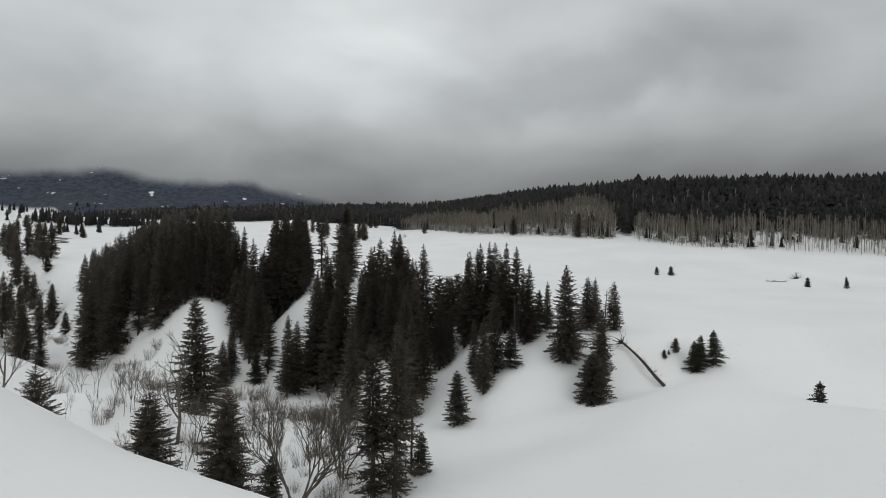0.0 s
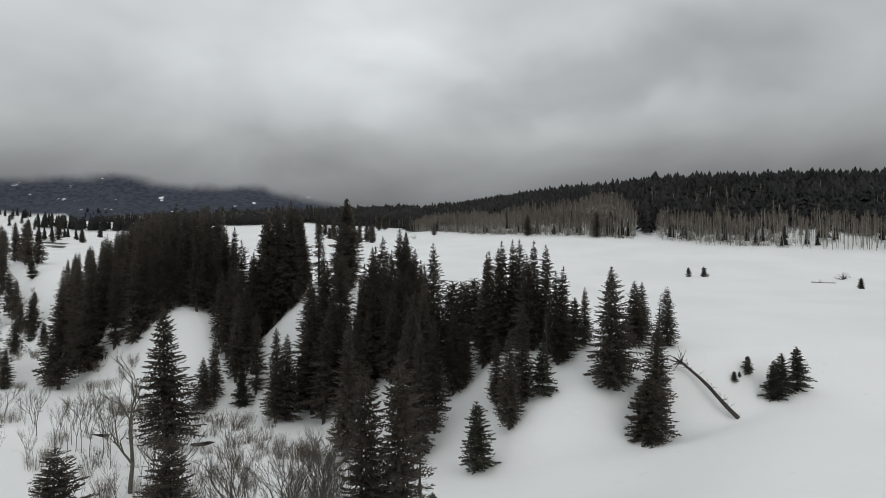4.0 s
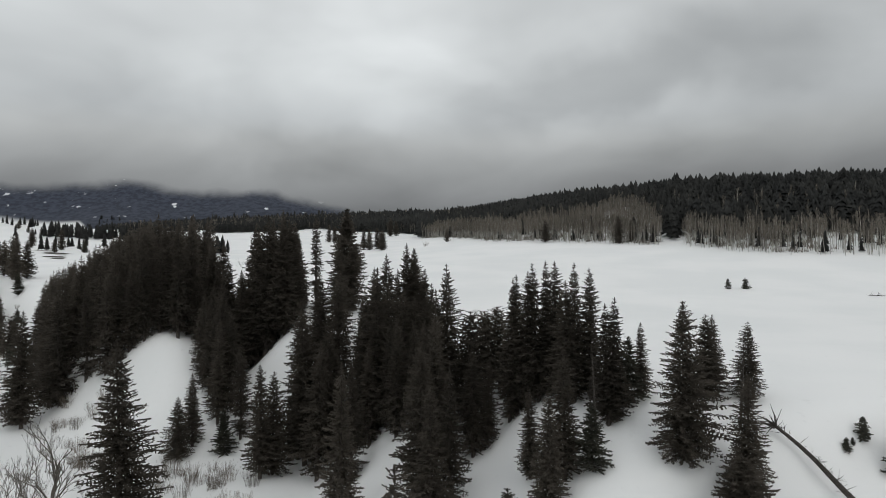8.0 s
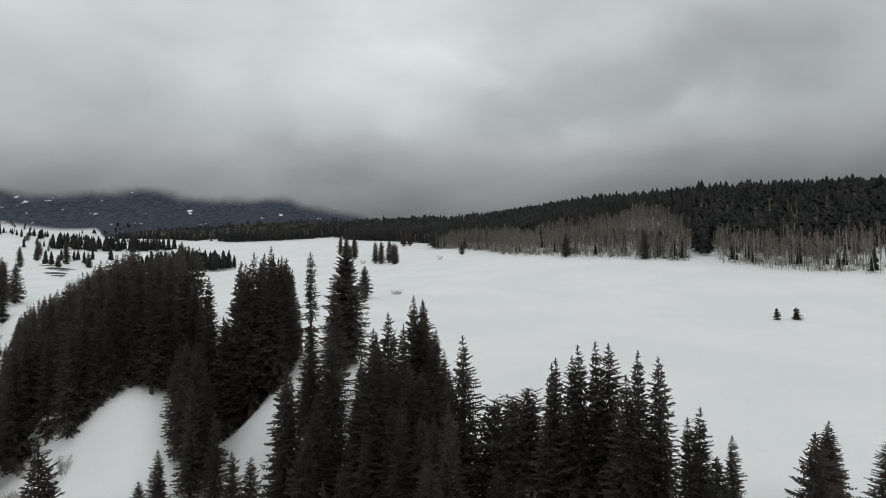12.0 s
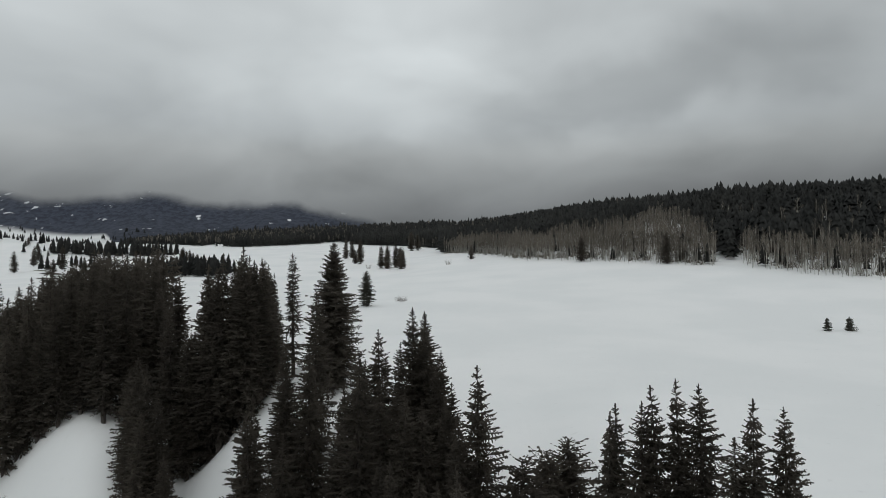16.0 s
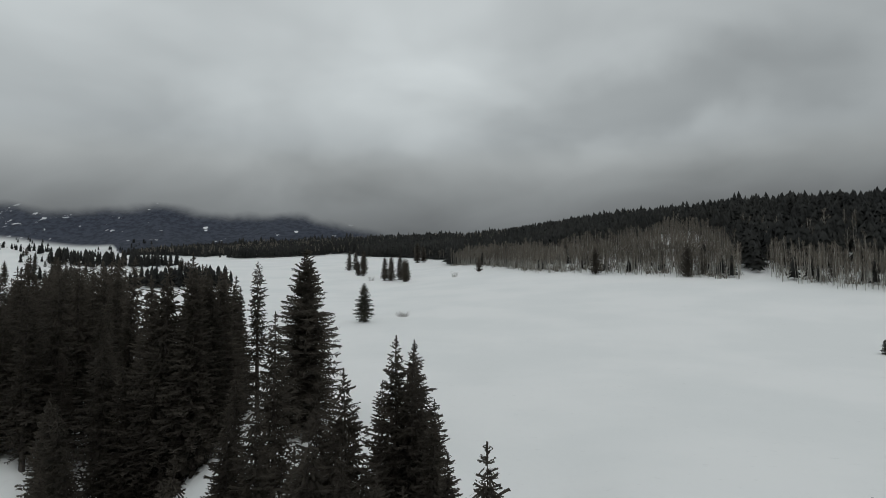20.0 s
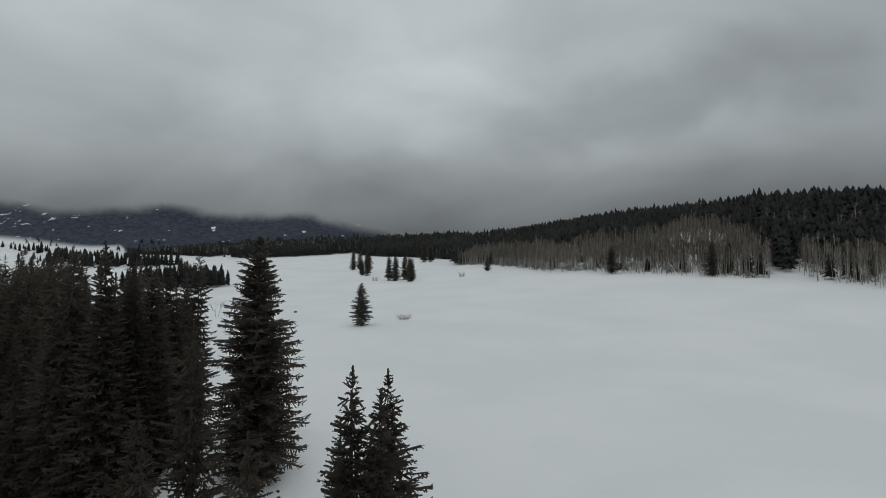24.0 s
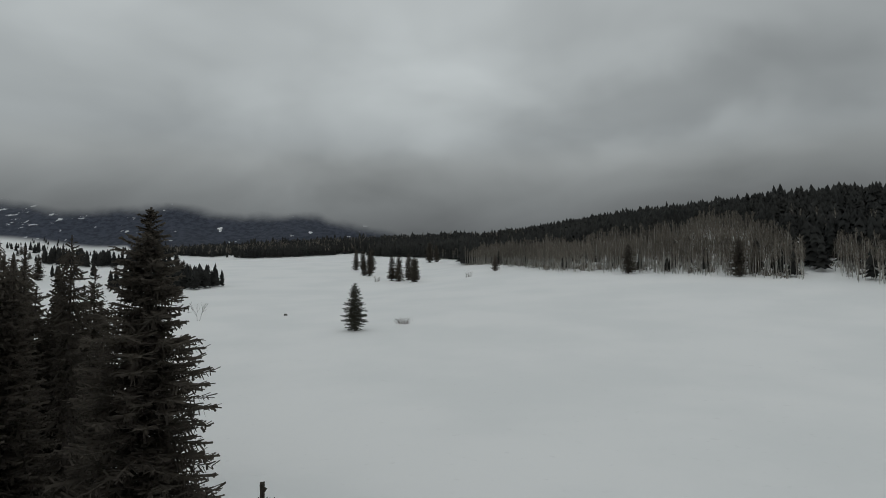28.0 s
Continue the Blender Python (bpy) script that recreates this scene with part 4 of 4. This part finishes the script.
stand([(-66.5, 150.5, 18.0), (-64.0, 151.0, 17.0), (-61.5, 151.6, 18.5), (-59.3, 153.0, 17.5), (-58.2, 157.0, 18.0)], ["full", "slim"], "dense spruces on the bluff", " before the stand")
stand([(-34.8, 151.6, 20.5), (-36.2, 154.5, 20.5), (-36.6, 158.8, 18.5), (-35.4, 163.0, 17.0), (-38.8, 160.5, 18.0), (-43.7, 170, 18.0), (-42.5, 175, 17.0), (-39.4, 165, 16.5)], ["full", "slim"], "spruces on the knoll", " on the knoll")

# ---- trees out on the snow ----
solo = [spruce_meshes(31, 11.4, 3.2, NEEDLES_YOUNG, bare=0.07, twigs=8, rows=38, droop=0.3, narrow=0.55, fill=1.0, fine=0.95)]
plant("fir", KINDS["bushy"][0], 20.2, 84.9, LABELS["bushy"], "tree", "trees at the edge of the open snow", 1.1)
plant("spruce", solo[0], -41.5, 266, "lone full spruce on the open snow meadow", "tree", turn=40)
stand([(-70.5, 461.0, 14.0), (-66.3, 458.0, 14.5), (-62.5, 468.0, 15.0), (-60.0, 472.0, 13.0), (-55.3, 446.0, 12.5), (-117, 566, 15.0), (-113, 571, 14.0), (-104, 560, 15.5), (-92.6, 503, 15.0), (-97, 508, 10.0), (-79, 684, 19.0), (-74, 692, 16.0)], ["column"], "spruces far out on the meadow", " on the open meadow")
stand([(-14.3, 467, 9.5), (42.7, 387, 13), (76, 356, 14.5), (83, 360, 11), (121, 330, 9)], ["far"], "spruces before the aspens", " before the aspens")
stand([(43.8, 73.5, 2.8)], ["young"], "trees at the edge of the open snow")
stand([(-104, 156, 18), (-108, 152, 17), (-100, 151, 15), (-111, 160, 17), (-95, 150, 9), (-123, 200, 6), (-130, 211, 8)], ["wide", "full"], "spruces across the creek", " across the creek")
stand([(-185, 270, 15), (-176, 268, 14), (-168, 262, 16), (-190, 280, 15), (-160, 258, 14), (-155.7, 228, 15), (-134.6, 212, 10.5), (-135.7, 220, 5.5), (-164, 244, 16), (-158, 250, 15), (-150, 240, 7), (-223, 321, 13), (-216, 318, 12), (-153.6, 234, 15), (-113, 190, 7), (-170, 252, 15), (-146, 226, 14), (-180, 262, 14), (-118, 186, 9), (-126, 204, 12)], ["far"], "spruces across the creek", " across the creek")
rg = random.Random(8)
valley = [(-232 + 2.0 * k + rg.gauss(0, 2), 424 + 0.3 * k + rg.uniform(-7, 7), rg.uniform(6, 10.5)) for k in range(15, 36)]
stand([(-324, 493, 14.8), (-367, 555, 11.6), (-294, 437, 14), (-270, 439, 8.6), (-280, 461, 16), (-290, 460, 5), (-380, 584, 5), (-252, 441, 9.6), (-248, 436, 7), (-430, 622, 6), (-432, 628, 8), (-412, 614, 7), (-396, 609, 8.2), (-385, 604, 8), (-404, 636, 9.7)], ["far"], "spruces in the far valley", " on a far slope")
stand([(-243, 549, 11), (-238, 545, 8), (-220, 519, 8), (-214, 512, 7.6), (-187, 468, 7.6), (-250, 560, 9), (-228, 530, 9.5), (-205, 495, 8), (-196, 480, 7)], ["far"], "spruces in the far valley", " in the dip")
valley += [(rg.uniform(-196, -149), rg.uniform(399, 424), rg.uniform(8, 12)) for _ in range(75)]
for k in range(90):
    x = -392 + 1.2 * k + rg.gauss(0, 3)
    valley.append((x, 592 + abs(x + 338) * 0.3 + rg.uniform(-8, 22), rg.uniform(9, 14.5)))
for x, y, n in [(-473, 653, 5), (-451, 651, 6), (-437, 655, 5), (-395, 593, 3), (-290, 491, 6), (-293, 468, 3), (-560, 900, 12), (-500, 900, 10)]:
    valley += [(x + rg.gauss(0, 9), y + rg.gauss(0, 9), rg.uniform(6, 11)) for _ in range(n)]
scattered("valley_conifers", CONIFERS, np.array([(x, y, h, h * 1.35) for x, y, h in valley]), FAR_NEEDLES, "rows of small dark conifers in the far snowy valley", "conifers")

# ---- dead spruce, fallen trees ----
def snag_meshes(seed, height, reach):
    rg = np.random.default_rng(seed)
    t, c = Shape(), Shape()
    t.tube([(0, 0, -0.4), (0.05, 0, height * 0.5), (0.12, 0.05, height)], [0.14, 0.09, 0.015], 6)
    for _ in range(int(height * 7)):
        u, a = rg.uniform(0.12, 0.97), rg.uniform(0, 6.28)
        ln = reach * (1 - u) ** 0.7 * rg.uniform(0.5, 1.1) + 0.15
        d = np.array([math.cos(a), math.sin(a), 0])
        p = np.array([0.1 * u, 0.03 * u, u * height])
        pts = [p, p + d * ln * 0.5 - [0, 0, 0.02 * ln], p + d * ln - [0, 0, ln * rg.uniform(0.0, 0.35)]]
        c.tube(pts, [0.022, 0.014, 0.005], 3)
        for _ in range(3):
            q = p + (pts[2] - p) * rg.uniform(0.3, 0.9)
            c.tube([q, q + np.r_[rg.normal(0, 0.25, 2), rg.normal(-0.12, 0.1)] * ln * 0.6, q + np.r_[rg.normal(0, 0.4, 2), rg.normal(-0.25, 0.1)] * ln * 0.6], [0.01, 0.007, 0.003], 3)
    return t.mesh("trunk", DEAD_WOOD, True), c.mesh("limbs", DEAD_WOOD)


plant("dead_spruce", snag_meshes(3, 11.5, 2.1), -3.2, 70, "dead grey spruce with bare limbs by the creek", "tree")
plant("dead_spruce", snag_meshes(4, 8.2, 1.1), 23.7, 93.2, "thin dead spruce leaning over the fallen log", "tree", tilt=(4, -3))
plant("dead_spruce", snag_meshes(7, 9.0, 1.1), 10.9, 94.0, "thin dead spruce at the edge of the stand", "tree", tilt=(2, 5))


def fallen(name, x0, y0, x1, y1, radius, seed, label, stubs=26, lift=0.25, roots=False):
    """A fallen trunk that lies along the snow, with its broken limbs."""
    rg = np.random.default_rng(seed)
    base = new(name)
    s = np.linspace(0, 1, 9)
    px, py = x0 + (x1 - x0) * s + 0.25 * np.sin(s * 5), y0 + (y1 - y0) * s + 0.2 * np.sin(s * 4 + 1)
    low = ground(px, py)
    pz = np.maximum(low + radius * 0.3, low[0] + lift + (low[-1] + radius * 0.5 - low[0] - lift) * s)
    t, c = Shape(), Shape()
    pts = np.c_[px, py, pz]
    t.tube(pts, np.linspace(radius * 0.55, radius, 9), 7)
    for _ in range(stubs):
        k = rg.uniform(0, 7.9)
        p = pts[int(k)] + (pts[int(k) + 1] - pts[int(k)]) * (k % 1)
        d = rg.normal(0, 1, 3)
        d[2] = abs(d[2]) * 0.8
        d *= rg.uniform(0.4, 1.3) / np.linalg.norm(d)
        c.tube([p, p + d * 0.6 + rg.normal(0, 0.05, 3), p + d], [0.035, 0.02, 0.008], 3)
    if roots:
        r = Shape()
        for _ in range(30):
            d = np.array([x0 - x1, y0 - y1, 0.0]) / math.hypot(x0 - x1, y0 - y1) * rg.uniform(0.1, 0.8) + rg.normal(0, 0.5, 3) + [0, 0, 0.25]
            p = pts[0] + rg.normal(0, 0.06, 3)
            r.tube([p, p + d * 0.5 + rg.normal(0, 0.08, 3), p + d * 1.15 + rg.normal(0, 0.12, 3)], [0.07, 0.04, 0.012], 4)
        part("roots", r.mesh("roots", DEAD_WOOD), base)
    part("trunk", t.mesh("trunk", DEAD_WOOD, True), base)
    part("broken_limbs", c.mesh("broken_limbs", DEAD_WOOD), base)
    return tagged(base, label, "fallen tree")


fallen("fallen_log", 26.1, 91.6, 31.0, 87.6, 0.25, 5, "weathered dark fallen log with its roots in the air", 60, 1.2, True)
fallen("fallen_log", 103.5, 203, 111, 203.6, 0.09, 6, "thin fallen sapling half buried in snow", 40)


def root_plate(x, y, r, seed):
    rg = np.random.default_rng(seed)
    s = Shape()
    for _ in range(46):
        a = rg.uniform(0, 6.28)
        d = np.array([math.cos(a), 0.3 * rg.normal(), abs(math.sin(a))]) * r * rg.uniform(0.5, 1.2)
        s.tube([(0, 0, 0.1), d * 0.55 + rg.normal(0, 0.08, 3), d], [0.05, 0.03, 0.012], 4)
    ob = new("brush_pile", s.mesh("brush_pile", DEAD_WOOD))
    ob.location = (x, y, float(ground(x, y)))
    return tagged(ob, "heap of grey dead branches on the snow", "brush")


root_plate(119.5, 214, 2.2, 4)
root_plate(94, 352, 3.0, 6)

# ---- bare trees and brush along the creek ----
big = bare_tree_meshes(41, 14.0, 0.40, stems=5, depth=6, trunk_radius=0.15, fork=0.55, up=0.6, clear=0.33)
lean_tree = bare_tree_meshes(42, 15.0, 0.42, stems=1, depth=5, trunk_radius=0.25, up=0.7, clear=0.52, limb=5.0)
sapling = bare_tree_meshes(44, 9.0, 0.3, stems=1, depth=4, trunk_radius=0.06, up=1.4)
thin_tree = bare_tree_meshes(43, 8.0, 0.4, stems=2, depth=4, trunk_radius=0.07, fork=0.2)
plant("cottonwood", big, -15.6, 69, "large bare cottonwood with several spreading stems", "tree", turn=20)
plant("cottonwood", big, -11.2, 73, "bare cottonwood with several spreading stems by the creek", "tree", scale=0.8, turn=150)
plant("cottonwood", lean_tree, -36.5, 88, "tall leaning bare cottonwood by the creek", "tree", turn=60, tilt=(0, -7))
plant("cottonwood", thin_tree, -32.8, 89, "bare forked cottonwood beside the creek", "tree", scale=1.25)
plant("cottonwood", lean_tree, -62, 90, "bare cottonwood on the snowy creek bank", "tree", scale=0.75, turn=200)
plant("cottonwood", thin_tree, -34.4, 88.6, "bare forked cottonwood beside the creek", "tree", scale=1.2, turn=80)
rg = random.Random(77)
for x, y, s in [(-45.2, 90.5, 0.75), (-45, 91.9, 0.8), (-44.3, 92.2, 0.7), (-43.4, 92, 0.85), (-42.2, 92.6, 0.9), (-41.7, 93.2, 0.95), (-46, 93, 0.7), (-47.2, 92.5, 0.65), (-51.3, 88.2, 0.4), (-48.2, 88.1, 0.5), (-47.6, 87.4, 0.45), (-49, 89.4, 0.4), (-36.2, 89.8, 0.6), (-35.6, 90.4, 0.55), (-59.3, 121, 0.7), (-58.2, 119, 0.75), (-56.8, 118, 0.7), (-60.5, 119.6, 0.65), (-40.4, 91, 0.8), (-46.4, 90.2, 0.8)]:
    plant("aspen_sapling", sapling, x, y, "thin bare sapling beside the snowy creek", "tree", "saplings along the creek", s)
for k in range(34):
    s = rg.uniform(0, 1)
    x, y = -24 - 58 * s + rg.gauss(0, 5), 72 + 52 * s + rg.gauss(0, 6)
    if x > -20 or y < 62:
        continue
    plant("aspen_sapling", sapling if k % 3 else thin_tree, x, y, "thin bare sapling beside the snowy creek", "tree", "saplings along the creek", rg.uniform(0.4, 0.85))
plant("aspen_sapling", thin_tree, -57, 132.5, "small bare sapling on the steep snow slope", "tree", scale=0.5)
plant("aspen_sapling", thin_tree, -46, 141, "small bare sapling on the steep snow slope", "tree", scale=0.35)
plant("aspen_sapling", thin_tree, -90.5, 286, "bare sapling at the meadow's edge", "tree", scale=0.8)
plant("aspen_sapling", thin_tree, -28.5, 146, "bare sapling below the tall spruce", "tree", scale=0.5)

SHRUBS = [shrub_mesh(k, 2.5, 2.1, 64, WILLOW) for k in (51, 52, 53, 54)]


def shrub(x, y, s, label="leafless brown willow shrub in the snow", group="willows along the creek", wide=1.0):
    ob = new("willow_shrub", rg.choice(SHRUBS))
    ob.matrix_basis = pose(x, y, float(ground(x, y)), 0, 0, rg.uniform(0, 360)) @ Matrix.Diagonal((s * wide, s * wide, s, 1))
    tagged(ob, label, "shrub", group)


# willow thickets: middle, number of shrubs, spread
THICKETS = [(-111, 185, 9, 6), (-117, 181, 7, 5), (-90, 151, 5, 4), (-76, 147, 6, 4), (-67, 144, 5, 4), (-71, 118, 4, 4), (-52, 127, 9, 5), (-57, 125, 6, 4), (-65, 133, 4, 3), (-41, 118, 6, 3), (-40, 122, 6, 3), (-35, 119, 9, 4), (-32, 108, 6, 4)]
THICKETS += [(-26, 102, 9, 4), (-22, 101, 9, 3), (-19, 101, 7, 3), (-26, 95, 8, 5), (-20, 76, 6, 4), (-11, 72, 6, 3), (-8, 69, 4, 3), (-39, 86, 6, 3), (-34, 88, 6, 3), (-134, 212, 8, 8), (-146, 228, 8, 8), (-45, 91, 7, 4), (-16, 84, 7, 4)]
for x, y, n, wide in THICKETS:
    for _ in range(n):
        shrub(x + rg.gauss(0, wide * 0.6), y + rg.gauss(0, wide * 0.6), rg.uniform(0.45, 1.1), group="willows across the creek" if y > 140 else "willows along the creek")
shrub(-32.5, 278, 0.8, "leafless grey shrub on the open meadow", "meadow shrubs", 1.9)
shrub(-31.4, 277, 0.6, "leafless grey shrub on the open meadow", "meadow shrubs", 1.9)
shrub(-27, 443, 1.5, "small leafless shrub far out on the meadow", "meadow shrubs")
shrub(-78, 458, 1.3, "small leafless shrub far out on the meadow", "meadow shrubs")


# ---- rocks and the cut bank ----
def rock(x, y, sx, sy, sz, seed, label, turn=0.0):
    bm = bmesh.new()
    bmesh.ops.create_icosphere(bm, subdivisions=3, radius=1.0)
    for v in bm.verts:
        k = 1 + 0.28 * noise.noise(v.co * 1.7 + Vector((seed * 3.1, 0, 0))) + 0.12 * noise.noise(v.co * 4.3)
        v.co = Vector((v.co.x * sx * k, v.co.y * sy * k, v.co.z * sz * k))
    me = bpy.data.meshes.new("rock")
    bm.to_mesh(me)
    bm.free()
    me.materials.append(ROCK)
    ob = new("rock", me)
    ob.matrix_basis = pose(x, y, float(ground(x, y)) + sz * 0.15, 0, 0, turn)
    return tagged(ob, label, "rock")


rock(-70.6, 299.5, 0.6, 0.5, 0.45, 1, "small dark rock showing through the snow")
rock(-55, 79, 1.4, 0.9, 0.4, 2, "dark boulder capped by creek snow")
rock(-57.5, 77.5, 1.0, 0.7, 0.35, 3, "dark boulder capped by creek snow")
rock(-52, 81, 0.9, 0.6, 0.3, 4, "dark boulder capped by creek snow")


# ---- snowfields on the mountain and open water in the creek ----
def draped(name, x, y, w, d, lift, mat, label, category, seed, rings=4, sides=18, turn=0.0):
    """A ragged flat patch that follows the ground."""
    rg = np.random.default_rng(seed)
    edge = 1 + 0.15 * np.sin(np.arange(sides) * 0.9 + seed) + 0.1 * rg.normal(0, 1, sides)
    pts = [(x, y)]
    for r in range(1, rings + 1):
        for k in range(sides):
            a = k * 2 * math.pi / sides
            pts.append((x + w * math.cos(a) * edge[k] * r / rings, y + d * math.sin(a) * edge[k] * r / rings))
    c, q = math.cos(radians(turn)), math.sin(radians(turn))
    pts = np.array([(x + (px - x) * c - (py - y) * q, y + (px - x) * q + (py - y) * c) for px, py in pts])
    tris = [(0, 1 + k, 1 + (k + 1) % sides) for k in range(sides)]
    for r in range(rings - 1):
        a, c = 1 + r * sides, 1 + (r + 1) * sides
        for k in range(sides):
            m = (k + 1) % sides
            tris += [(a + k, c + k, c + m), (a + k, c + m, a + m)]
    z = ground(pts[:, 0], pts[:, 1])
    z = z + lift if lift > 0 else np.full(len(z), float(ground(x, y)) + 0.06)
    return tagged(new(name, mesh_of(name, np.c_[pts, z], tris, mat, smooth_faces=True)), label, category, kind="structure")


PACK = material("old_snow", (0.72, 0.74, 0.76), 0.8, (0.82, 0.83, 0.84), 0.05)
WATER = material("dark_creek_water", (0.03, 0.028, 0.025), 0.12, (0.05, 0.045, 0.04), 0.8)
for k, (x, y, w, d) in enumerate([(-635, 2808, 17, 24), (-612, 2822, 9, 30), (-1184, 2557, 9, 14), (-1172, 2535, 5, 9), (-818, 2592, 8, 11)]):
    draped("snowfield", x, y, w, d, 2.5, PACK, "bright snowfield on the wooded mountain", "snow", 60 + k)
draped("creek_pool", -37, 112, 2.6, 1.3, -1, WATER, "dark open creek water between snowy banks", "water", 80)
draped("creek_pool", -47, 100, 1.6, 0.8, -1, WATER, "dark open creek water between snowy banks", "water", 81)
for k, (x, y, w, d, turn) in enumerate([(-262, 428, 15, 3.6, -28), (-240, 394, 13, 3.0, -32), (-226, 376, 8, 2.0, -36), (-248, 412, 6, 1.2, -30), (-286, 452, 12, 1.6, -25)]):
    draped("cut_bank", x, y, w, d, 0.25, SOIL, "dark bare soil of a cut bank in the snow", "bank", 90 + k, turn=turn)
